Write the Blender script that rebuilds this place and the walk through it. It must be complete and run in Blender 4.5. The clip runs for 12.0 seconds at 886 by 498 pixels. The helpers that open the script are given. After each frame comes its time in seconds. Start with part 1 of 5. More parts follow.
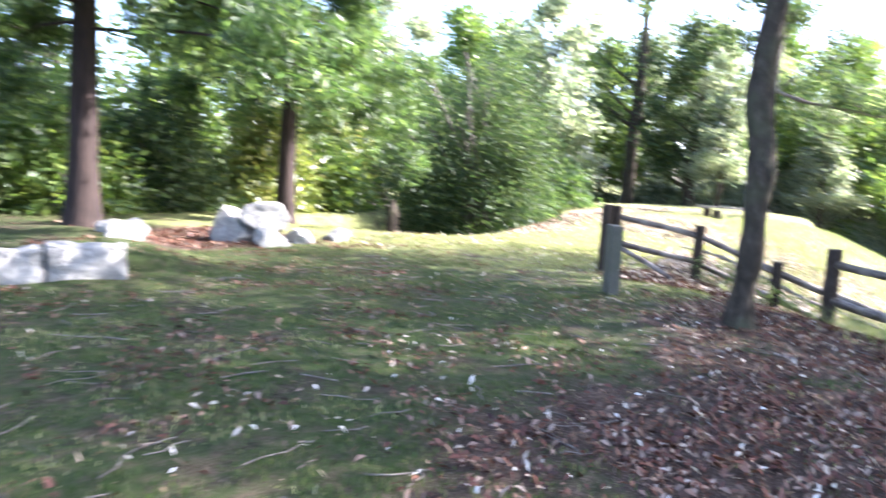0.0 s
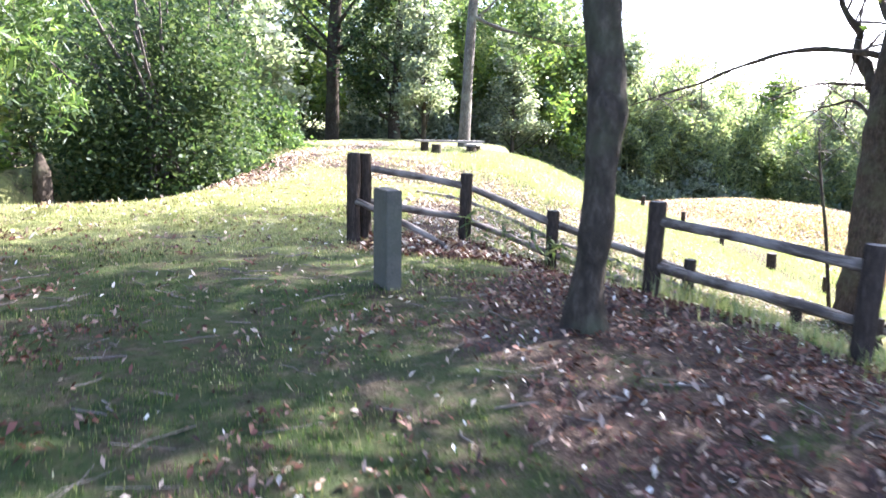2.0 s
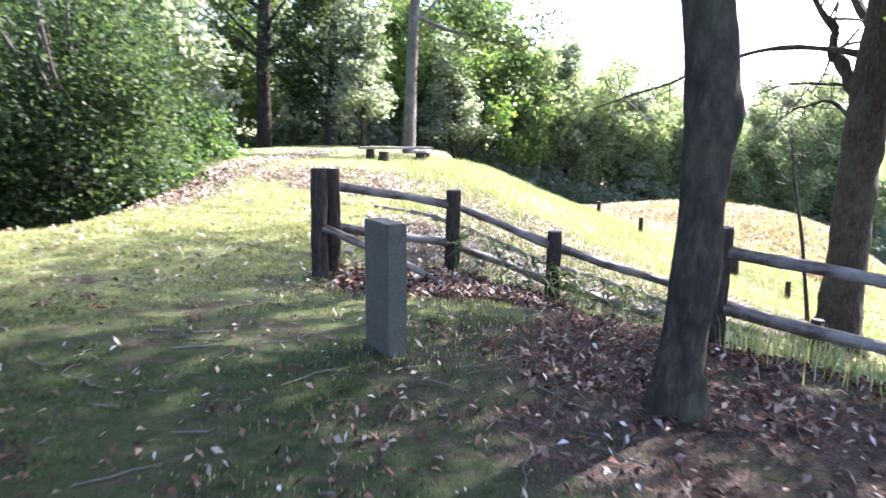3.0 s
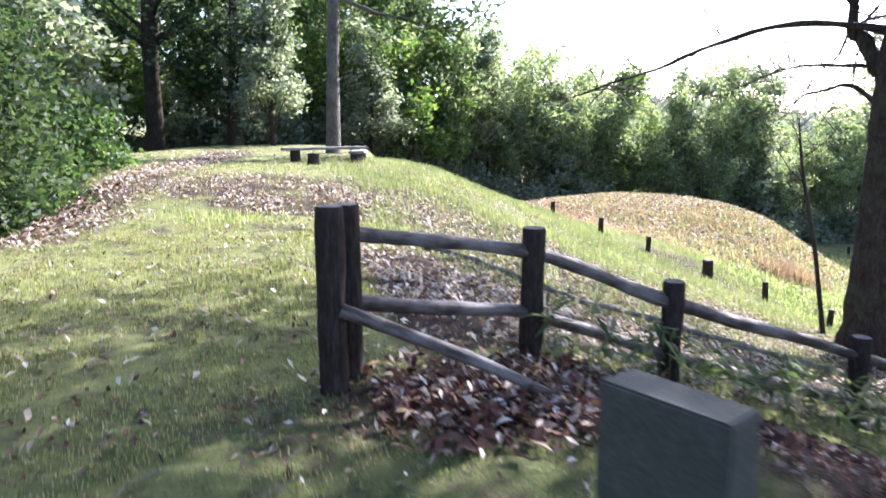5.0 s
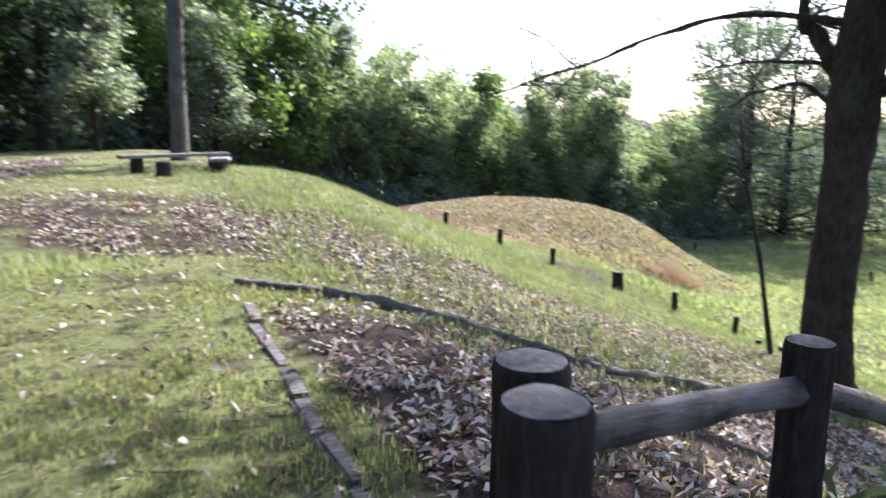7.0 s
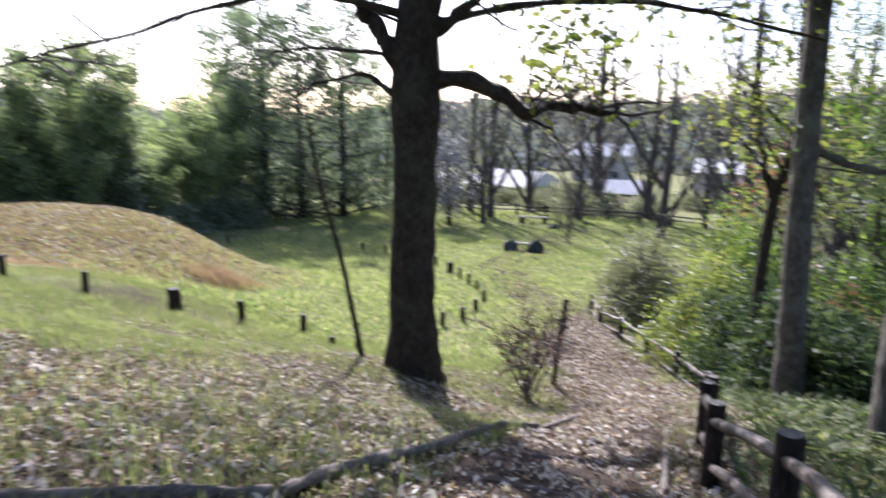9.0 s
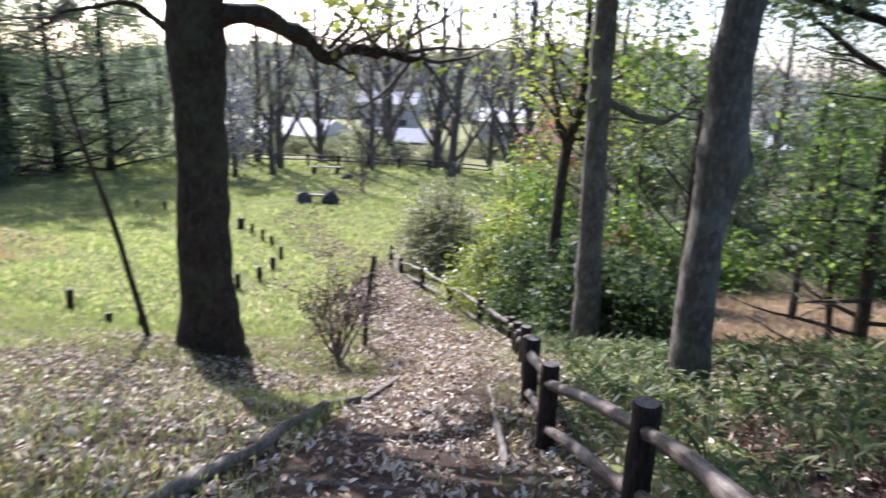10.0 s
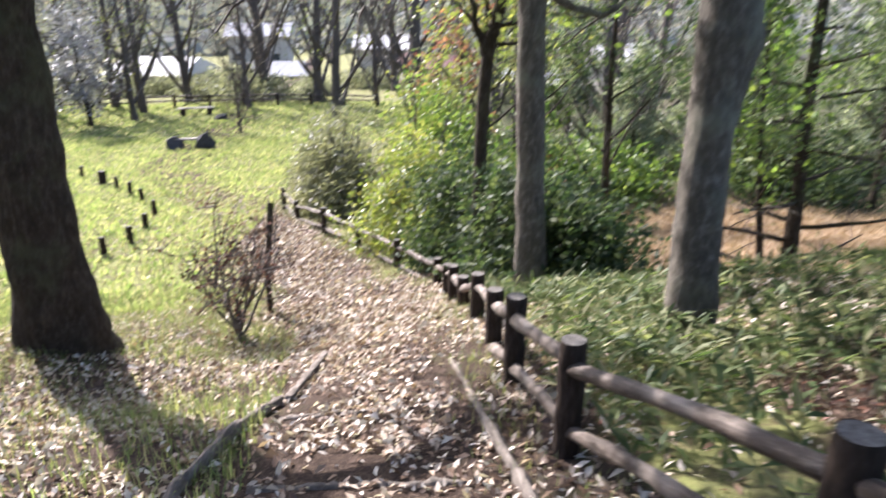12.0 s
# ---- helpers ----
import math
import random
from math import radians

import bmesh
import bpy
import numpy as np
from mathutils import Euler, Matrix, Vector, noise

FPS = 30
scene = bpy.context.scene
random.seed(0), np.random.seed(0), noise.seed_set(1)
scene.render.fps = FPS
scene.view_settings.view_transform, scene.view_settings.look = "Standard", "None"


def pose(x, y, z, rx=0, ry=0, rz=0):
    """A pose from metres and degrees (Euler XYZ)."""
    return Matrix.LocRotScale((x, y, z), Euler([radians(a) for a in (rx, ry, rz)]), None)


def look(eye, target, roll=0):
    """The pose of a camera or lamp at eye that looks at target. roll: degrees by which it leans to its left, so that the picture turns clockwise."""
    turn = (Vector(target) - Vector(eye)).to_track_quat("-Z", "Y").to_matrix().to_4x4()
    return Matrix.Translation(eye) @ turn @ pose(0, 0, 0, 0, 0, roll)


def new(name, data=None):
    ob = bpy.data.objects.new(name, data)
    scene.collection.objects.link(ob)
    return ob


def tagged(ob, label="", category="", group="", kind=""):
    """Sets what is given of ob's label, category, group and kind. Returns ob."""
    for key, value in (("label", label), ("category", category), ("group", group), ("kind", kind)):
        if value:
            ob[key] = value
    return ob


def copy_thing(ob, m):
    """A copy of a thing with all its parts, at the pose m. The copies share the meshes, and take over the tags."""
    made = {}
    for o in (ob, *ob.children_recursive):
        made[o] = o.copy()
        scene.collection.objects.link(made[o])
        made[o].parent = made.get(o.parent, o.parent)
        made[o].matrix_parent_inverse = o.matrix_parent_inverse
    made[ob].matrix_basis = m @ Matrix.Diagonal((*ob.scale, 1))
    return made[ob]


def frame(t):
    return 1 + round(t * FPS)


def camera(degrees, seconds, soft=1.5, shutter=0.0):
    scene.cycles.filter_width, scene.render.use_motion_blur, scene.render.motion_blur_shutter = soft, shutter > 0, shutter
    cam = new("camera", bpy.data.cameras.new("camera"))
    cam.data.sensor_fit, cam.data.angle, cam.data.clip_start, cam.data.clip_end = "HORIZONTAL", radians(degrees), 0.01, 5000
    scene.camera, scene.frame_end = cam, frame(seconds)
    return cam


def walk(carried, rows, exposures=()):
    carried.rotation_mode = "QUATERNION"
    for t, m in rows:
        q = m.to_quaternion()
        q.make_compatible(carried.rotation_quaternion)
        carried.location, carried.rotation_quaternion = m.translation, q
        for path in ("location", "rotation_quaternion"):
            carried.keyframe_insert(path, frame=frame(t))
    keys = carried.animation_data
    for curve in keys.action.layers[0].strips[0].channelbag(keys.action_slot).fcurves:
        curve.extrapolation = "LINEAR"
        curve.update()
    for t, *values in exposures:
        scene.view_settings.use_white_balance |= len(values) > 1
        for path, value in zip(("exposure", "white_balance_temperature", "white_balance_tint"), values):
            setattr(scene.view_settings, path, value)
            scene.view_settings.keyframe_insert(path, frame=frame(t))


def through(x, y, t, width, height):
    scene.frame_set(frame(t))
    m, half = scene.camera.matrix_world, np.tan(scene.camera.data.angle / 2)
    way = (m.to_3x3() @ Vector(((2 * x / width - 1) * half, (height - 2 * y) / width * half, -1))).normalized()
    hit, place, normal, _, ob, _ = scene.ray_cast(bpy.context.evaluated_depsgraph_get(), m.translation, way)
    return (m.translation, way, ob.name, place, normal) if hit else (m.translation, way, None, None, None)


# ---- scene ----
cam = camera(66.5, 12.0, soft=1.5, shutter=0.5)
PATH = [
    (0, (1.841, -8.863, 1.453), (0.994, -7.066, 1.225), 3.5),
    (0.5, (1.624, -8.205, 1.453), (1.191, -6.291, 1.066), 2.7),
    (0.7, (1.521, -7.881, 1.484), (1.238, -5.955, 1.025), 3.8),
    (1, (1.338, -7.558, 1.494), (1.321, -5.607, 1.053), 4.1),
    (1.5, (1.04, -6.815, 1.518), (1.039, -4.862, 1.088), 3.0),
    (2, (0.627, -6.094, 1.528), (0.631, -4.131, 1.149), 1.8),
    (2.5, (0.383, -5.313, 1.549), (0.396, -3.344, 1.202), 0.5),
    (3, (0.059, -4.563, 1.535), (0.262, -2.607, 1.173), 1.2),
    (3.2, (-0.01, -4.214, 1.543), (0.239, -2.269, 1.148), 1.3),
    (4.8, (-0.717, -1.786, 1.536), (-0.242, 0.114, 1.132), 0.3),
    (5, (-0.817, -1.486, 1.562), (-0.325, 0.415, 1.184), 0.1),
    (5.5, (-0.986, -0.697, 1.536), (-0.508, 1.216, 1.202), -0.8),
    (6, (-1.209, 0.018, 1.555), (-0.61, 1.897, 1.224), -0.2),
    (6.5, (-1.161, 0.736, 1.524), (-0.443, 2.58, 1.235), -0.0),
    (7, (-1.145, 1.466, 1.538), (-0.218, 3.199, 1.166), 0.3),
    (7.2, (-1.098, 1.669, 1.524), (-0.072, 3.336, 1.115), 0.8),
    (8.8, (-0.322, 3.38, 1.585), (1.426, 4.29, 1.243), 0.1),
    (9, (-0.241, 3.513, 1.595), (1.578, 4.244, 1.201), 0.8),
    (9.5, (0.139, 3.717, 1.598), (2.036, 4.152, 1.139), 1.7),
    (10, (0.435, 3.938, 1.558), (2.361, 4.066, 1.034), 2.4),
    (10.5, (0.742, 4.224, 1.523), (2.683, 4.071, 1.063), 2.1),
    (11, (1.261, 4.375, 1.395), (3.177, 4.121, 0.88), 2.3),
    (11.5, (1.786, 4.525, 1.243), (3.667, 4.147, 0.678), 2.7),
    (12, (2.409, 4.45, 1.01), (4.272, 4.254, 0.308), 0.2),
]
walk(cam, [(t, look(eye, target, roll)) for t, eye, target, roll in PATH], [(0, 3.27, 5750, 20), (1.5, 3.22, 5700, 22), (3, 2.9, 5600, 23), (5, 2.18, 5450, 23), (7, 1.6, 5450, 21), (9, 1.3, 5550, 21), (10.5, 1.65, 5650, 20), (12, 1.88, 6000, 20)])
# ---- light: a low clear sun from the north-east, open sky ----
SUN_BEARING, SUN_HEIGHT = 57, 36
sb, sh = radians(SUN_BEARING), radians(SUN_HEIGHT)
to_sun = Vector((math.sin(sb) * math.cos(sh), math.cos(sb) * math.cos(sh), math.sin(sh)))
world = bpy.data.worlds.new("world")
scene.world = world
world.use_nodes = True
wn = world.node_tree
sky = wn.nodes.new("ShaderNodeTexSky")
sky.sky_type, sky.sun_disc = "NISHITA", False
sky.sun_elevation, sky.sun_rotation = sh, sb
sky.air_density, sky.dust_density, sky.ozone_density = 0.8, 2.0, 0.6
bg = wn.nodes["Background"]
bg.inputs["Strength"].default_value = 0.14
wn.links.new(sky.outputs["Color"], bg.inputs["Color"])
sun = new("sun", bpy.data.lights.new("sun", "SUN"))
sun.data.energy, sun.data.angle, sun.data.color = 5.0, radians(0.55), (1.0, 0.94, 0.85)
sun.matrix_world = look(to_sun * 60, (0, 0, 0))

# ---- materials ----
def base_mat(name, rough=0.85, spec=0.25):
    m = bpy.data.materials.new(name)
    m.use_nodes = True
    p = m.node_tree.nodes["Principled BSDF"]
    p.inputs["Roughness"].default_value = rough
    p.inputs["Specular IOR Level"].default_value = spec
    return m, m.node_tree, p


def ramp(nt, fac, stops):
    r = nt.nodes.new("ShaderNodeValToRGB")
    while len(r.color_ramp.elements) < len(stops):
        r.color_ramp.elements.new(0.5)
    for e, (pos, col) in zip(r.color_ramp.elements, stops):
        e.position, e.color = pos, (*col, 1)
    nt.links.new(fac, r.inputs["Fac"])
    return r.outputs["Color"]


def noise_node(nt, scale, detail=4, rough=0.6, stretch=None):
    tc = nt.nodes.new("ShaderNodeTexCoord")
    n = nt.nodes.new("ShaderNodeTexNoise")
    n.inputs["Scale"].default_value, n.inputs["Detail"].default_value, n.inputs["Roughness"].default_value = scale, detail, rough
    src = tc.outputs["Object"]
    if stretch:
        mp = nt.nodes.new("ShaderNodeMapping")
        mp.inputs["Scale"].default_value = stretch
        nt.links.new(src, mp.inputs["Vector"])
        src = mp.outputs["Vector"]
    nt.links.new(src, n.inputs["Vector"])
    return n.outputs["Fac"]


def blend(nt, fac, a, b, mode="MIX"):
    x = nt.nodes.new("ShaderNodeMix")
    x.data_type, x.blend_type = "RGBA", mode
    if isinstance(fac, float):
        x.inputs[0].default_value = fac
    else:
        nt.links.new(fac, x.inputs[0])
    for sock, v in ((x.inputs[6], a), (x.inputs[7], b)):
        if isinstance(v, tuple):
            sock.default_value = (*v, 1)
        else:
            nt.links.new(v, sock)
    return x.outputs[2]


def add_bump(nt, p, height, strength=0.5, dist=0.02):
    b = nt.nodes.new("ShaderNodeBump")
    b.inputs["Strength"].default_value, b.inputs["Distance"].default_value = strength, dist
    nt.links.new(height, b.inputs["Height"])
    nt.links.new(b.outputs["Normal"], p.inputs["Normal"])


def surface(name, dark, mid, light, coarse=3.0, fine=40.0, rough=0.85, bump=0.6, dist=0.01, stretch=None, spec=0.25, moss=None):
    """Grain at two scales with stains; stretch follows wood or bark fibre."""
    m, nt, p = base_mat(name, rough, spec)
    big, small = noise_node(nt, coarse, 5), noise_node(nt, fine, 6, 0.7, stretch)
    col = blend(nt, 0.5, ramp(nt, big, [(0.3, dark), (0.7, mid)]), ramp(nt, small, [(0.3, dark), (0.5, mid), (0.72, light)]))
    if moss:
        col = blend(nt, ramp(nt, noise_node(nt, 1.7, 6), [(0.5, (0, 0, 0)), (0.68, (0.7, 0.7, 0.7))]), col, moss)
    nt.links.new(col, p.inputs["Base Color"])
    add_bump(nt, p, small, bump, dist)
    return m


def leafy(name, cols, through=0.45, gloss=0.12, rough=0.45):
    """Leaves: each one its own tint, light passing through."""
    m, nt, p = base_mat(name, rough, 0.3)
    nt.nodes.remove(p)
    geo = nt.nodes.new("ShaderNodeNewGeometry")
    n = len(cols)
    col = ramp(nt, geo.outputs["Random Per Island"], [(i / max(1, n - 1), c) for i, c in enumerate(cols)])
    d, t, g = nt.nodes.new("ShaderNodeBsdfDiffuse"), nt.nodes.new("ShaderNodeBsdfTranslucent"), nt.nodes.new("ShaderNodeBsdfGlossy")
    g.inputs["Roughness"].default_value = rough
    g.inputs["Color"].default_value = (0.8, 0.8, 0.8, 1)
    nt.links.new(col, d.inputs["Color"])
    bright = blend(nt, 1.0, col, (1.45, 1.5, 1.05), "MULTIPLY")
    nt.links.new(bright, t.inputs["Color"])
    a, b = nt.nodes.new("ShaderNodeMixShader"), nt.nodes.new("ShaderNodeMixShader")
    a.inputs[0].default_value, b.inputs[0].default_value = through, gloss
    nt.links.new(d.outputs[0], a.inputs[1])
    nt.links.new(t.outputs[0], a.inputs[2])
    nt.links.new(a.outputs[0], b.inputs[1])
    nt.links.new(g.outputs[0], b.inputs[2])
    nt.links.new(b.outputs[0], nt.nodes["Material Output"].inputs["Surface"])
    return m


BARK = surface("dark_bark", (0.016, 0.0125, 0.009), (0.05, 0.04, 0.029), (0.15, 0.12, 0.088), 2.5, 20, 0.92, 1.0, 0.035, (1, 1, 0.36), spec=0.08, moss=(0.07, 0.075, 0.04))
BARK_GREY = surface("grey_bark", (0.034, 0.029, 0.022), (0.1, 0.086, 0.065), (0.32, 0.29, 0.235), 1.8, 18, 0.9, 0.8, 0.025, (1, 1, 0.42), moss=(0.16, 0.165, 0.115))
BARK_RED = surface("red_brown_bark", (0.01, 0.006, 0.005), (0.028, 0.018, 0.014), (0.08, 0.052, 0.04), 2.5, 18, 0.9, 1.0, 0.03, (1, 1, 0.1))
TWIG = surface("twig_bark", (0.04, 0.033, 0.028), (0.1, 0.084, 0.07), (0.18, 0.155, 0.13), 4, 20, 0.85, 0.4, 0.01)
POST = surface("weathered_dark_post", (0.015, 0.011, 0.0085), (0.045, 0.034, 0.026), (0.13, 0.1, 0.08), 5, 38, 0.92, 0.9, 0.012, (1, 1, 0.2), spec=0.05, moss=(0.055, 0.043, 0.034))
POST_TOP = surface("weathered_grey_post_top", (0.045, 0.04, 0.035), (0.14, 0.128, 0.113), (0.3, 0.28, 0.25), 8, 45, 0.9, 0.5, 0.008, spec=0.1)
# moss slot: pale blotches, weathering plus sun gloss painted into the rails
RAIL = surface("weathered_sun_gloss_rail", (0.024, 0.017, 0.012), (0.085, 0.062, 0.045), (0.36, 0.3, 0.24), 3.5, 26, 0.65, 1.0, 0.014, (0.16, 1, 1), spec=0.3, moss=(0.28, 0.24, 0.2))
STONE = surface("grey_granite", (0.045, 0.042, 0.03), (0.09, 0.084, 0.062), (0.17, 0.158, 0.12), 9, 90, 0.8, 0.5, 0.005, moss=(0.06, 0.068, 0.04))
ROCK = surface("pale_rock", (0.1, 0.095, 0.082), (0.26, 0.247, 0.22), (0.44, 0.42, 0.38), 2.5, 14, 0.9, 0.9, 0.03)
ROCK_DARK = surface("dark_rock", (0.03, 0.028, 0.026), (0.07, 0.065, 0.06), (0.13, 0.125, 0.115), 2, 10, 0.9, 0.9, 0.04)
PLANK = surface("grey_plank", (0.12, 0.1, 0.085), (0.26, 0.235, 0.2), (0.42, 0.39, 0.34), 3, 24, 0.8, 0.5, 0.008, (0.1, 1, 1))
LOG = surface("grey_edging_log", (0.05, 0.042, 0.034), (0.19, 0.162, 0.135), (0.42, 0.375, 0.32), 4, 26, 0.9, 1.0, 0.02, (0.3, 1, 1), spec=0.1)


# ---- mesh helpers ----
def raw_mesh(name, verts, faces, smooth=False):
    """A mesh from an array of corners and an array of quads or triangles."""
    verts, faces = np.asarray(verts, np.float32), np.asarray(faces, np.int32)
    me = bpy.data.meshes.new(name)
    k = faces.shape[1]
    me.vertices.add(len(verts))
    me.vertices.foreach_set("co", verts.ravel())
    me.loops.add(faces.size)
    me.loops.foreach_set("vertex_index", faces.ravel())
    me.polygons.add(len(faces))
    me.polygons.foreach_set("loop_start", np.arange(0, faces.size, k, dtype=np.int32))
    if smooth:
        me.polygons.foreach_set("use_smooth", np.ones(len(faces), bool))
    me.update(calc_edges=True)
    return me


def solid(name, verts, faces, material, parent=None, label="", smooth=False):
    me = raw_mesh(name, verts, faces, smooth)
    me.materials.append(material)
    ob = new(name, me)
    if parent:
        ob.parent = parent
    if label:
        ob["label"] = label
    return ob


def part(name, bm, material, parent=None, label=""):
    me = bpy.data.meshes.new(name)
    bm.to_mesh(me)
    bm.free()
    me.materials.append(material)
    ob = new(name, me)
    if parent:
        ob.parent = parent
    if label:
        ob["label"] = label
    return ob


def thing(name, at, label, category, group="", kind="", turn=0):
    ob = new(name)
    ob.matrix_basis = pose(*at, 0, 0, turn)
    ob.empty_display_size = 0.1
    return tagged(ob, label, category, group, kind)


def tube(points, radii, sides=8, rough=0.0, rng=None, caps=True):
    """A round, tapering limb through the points."""
    pts, radii = np.asarray(points, float), np.asarray(radii, float)
    if caps:
        e0, e1 = pts[0] - pts[1], pts[-1] - pts[-2]
        pts = np.vstack([pts[0] + e0 / np.linalg.norm(e0) * 0.002, pts, pts[-1] + e1 / np.linalg.norm(e1) * 0.002])
        radii = np.concatenate([[0.001], radii, [0.001]])
    n = len(pts)
    tang = np.gradient(pts, axis=0)
    tang /= np.linalg.norm(tang, axis=1)[:, None] + 1e-9
    ref = np.where(np.abs(tang[:, 2:3]) > 0.9, np.array([[1.0, 0, 0]]), np.array([[0, 0, 1.0]]))
    ref = np.repeat(ref[:1], n, 0)
    u = np.cross(tang, ref)
    u /= np.linalg.norm(u, axis=1)[:, None] + 1e-9
    w = np.cross(tang, u)
    ang = np.linspace(0, 2 * np.pi, sides, endpoint=False)
    r = np.asarray(radii, float)[:, None] * np.ones((1, sides))
    if rough and rng is not None:
        r = r * (1 + rough * (rng.random((n, sides)) - 0.5) + rough * np.sin(ang * 3 + rng.random() * 6)[None] * 0.5)
    v = pts[:, None, :] + r[..., None] * (np.cos(ang)[None, :, None] * u[:, None] + np.sin(ang)[None, :, None] * w[:, None])
    v = v.reshape(-1, 3)
    i = np.arange(n - 1)[:, None] * sides
    j = np.arange(sides)[None]
    k = (j + 1) % sides
    f = np.stack([i + j, i + k, i + sides + k, i + sides + j], -1).reshape(-1, 4)
    return v, f


def joined(pieces):
    vs, fs, o = [], [], 0
    for v, f in pieces:
        vs.append(v)
        fs.append(np.asarray(f) + o)
        o += len(v)
    return np.vstack(vs), np.vstack(fs)


def tube_open(points, radii, sides=8, rough=0.0, rng=None):
    return tube(points, radii, sides, rough, rng, caps=False)


def smooth01(a, b, x):
    t = np.clip((x - a) / (b - a), 0, 1)
    return t * t * (3 - 2 * t)


def wobble(x, y, s, seed=0.0):
    """Cheap smooth unevenness from a few crossed waves, about -1 to 1."""
    return (np.sin(x * s + 1.3 * np.sin(y * s * 0.7 + seed) + seed) * np.cos(y * s * 1.1 + 1.7 * np.sin(x * s * 0.6 - seed) + 2 * seed)
            + 0.5 * np.sin(x * s * 2.3 + y * s * 1.9 + seed * 3) * np.cos(y * s * 2.7 - x * s * 1.2 + seed)) / 1.5


# ---- the lie of the land ----
SLOPE_X = (-3, 0.6, 1.2, 2.1, 4, 5.8, 8, 9.5, 11.5, 13.4, 16, 19, 21, 25, 31, 41, 55, 90, 200)
SLOPE_Z = (0, 0, -0.12, -0.42, -1.03, -1.65, -2.1, -2.5, -3.3, -3.95, -4.6, -5.05, -5.4, -6.0, -6.5, -7.0, -7.4, -8.5, -12)


def ground_z(x, y, fine=True):
    x, y = np.asarray(x, float), np.asarray(y, float)
    shift = 2.9 * smooth01(5, 17, y) * (1 - smooth01(19, 26, y)) + 2.3 * (1 - smooth01(-1, 2.2, y)) * (1 - smooth01(6, 13, x))
    shift = shift + 14 * smooth01(24, 34, y) * (1 - smooth01(0, 6, x))
    z = 0.0
    for d in (-0.5, -0.25, 0, 0.25, 0.5):
        z = z + np.interp(x - shift + d, SLOPE_X, SLOPE_Z) / 5
    z = z + 0.40 * smooth01(7.5, 14, y) * (1 - smooth01(1, 6, x)) * (1 - smooth01(28, 45, y))
    # second mound, dry grass
    e = ((x - 16.8) / 7.4) ** 2 + ((y - 27.5) / 7.5) ** 2
    z = z + np.exp(-e ** 2) * np.maximum(-2.35 - z, 0)
    # hollow behind the bushes on the west side
    z = z - 1.0 * smooth01(8.5, 13, -x + 0.25 * (y - 10)) * smooth01(6, 13, y)
    # shaded hollow just past the lawn's north-west edge, under the thicket
    z = z - 1.35 * smooth01(4.9, 6.6, y - 0.25 * np.minimum(x + 4.5, 0)) * smooth01(4.15, 5.6, -x + 0.06 * (y - 6)) * (1 - smooth01(7.6, 9.4, -x)) * (1 - smooth01(11.5, 15, y))
    # sag in the slope below the row of marker posts
    z = z - 0.7 * np.exp(-((x - 12.5) / 5) ** 2 - ((y - 12.6) / 4.8) ** 2)
    # raised bed behind the kerb stones
    back, side = -0.86 * (x + 4.8) + 0.5 * (y + 3.5), -0.5 * (x + 4.8) - 0.86 * (y + 3.5)
    z = z + 0.26 * smooth01(0.05, 0.4, back) * (1 - smooth01(3.5, 6.5, back)) * smooth01(-1.6, 0.1, side) * (1 - smooth01(5, 8, side))
    # worn dip along the path
    z = z - 0.55 * np.exp(-((y - 6.1) / 1.5) ** 2) * smooth01(6, 8.5, x) * (1 - smooth01(10.5, 13, x))
    # hillside below the bamboo grass
    z = z - 0.7 * smooth01(12, 17, x) * (1 - smooth01(-4, 1, y))
    if fine:
        near = 1 - smooth01(20, 60, np.hypot(x - 4, y - 4))
        z = z + near * (0.035 * wobble(x, y, 0.9, 1.0) + 0.012 * wobble(x, y, 3.7, 2.0)) + 0.12 * (1 - near) * wobble(x, y, 0.21, 3.0)
    return z


def gz(x, y):
    return float(ground_z(x, y))


def path_y(x):
    return np.interp(x, (0, 2, 6, 12, 18, 22, 26, 34), (4.3, 4.35, 4.5, 4.9, 6.3, 7.6, 9.6, 14))


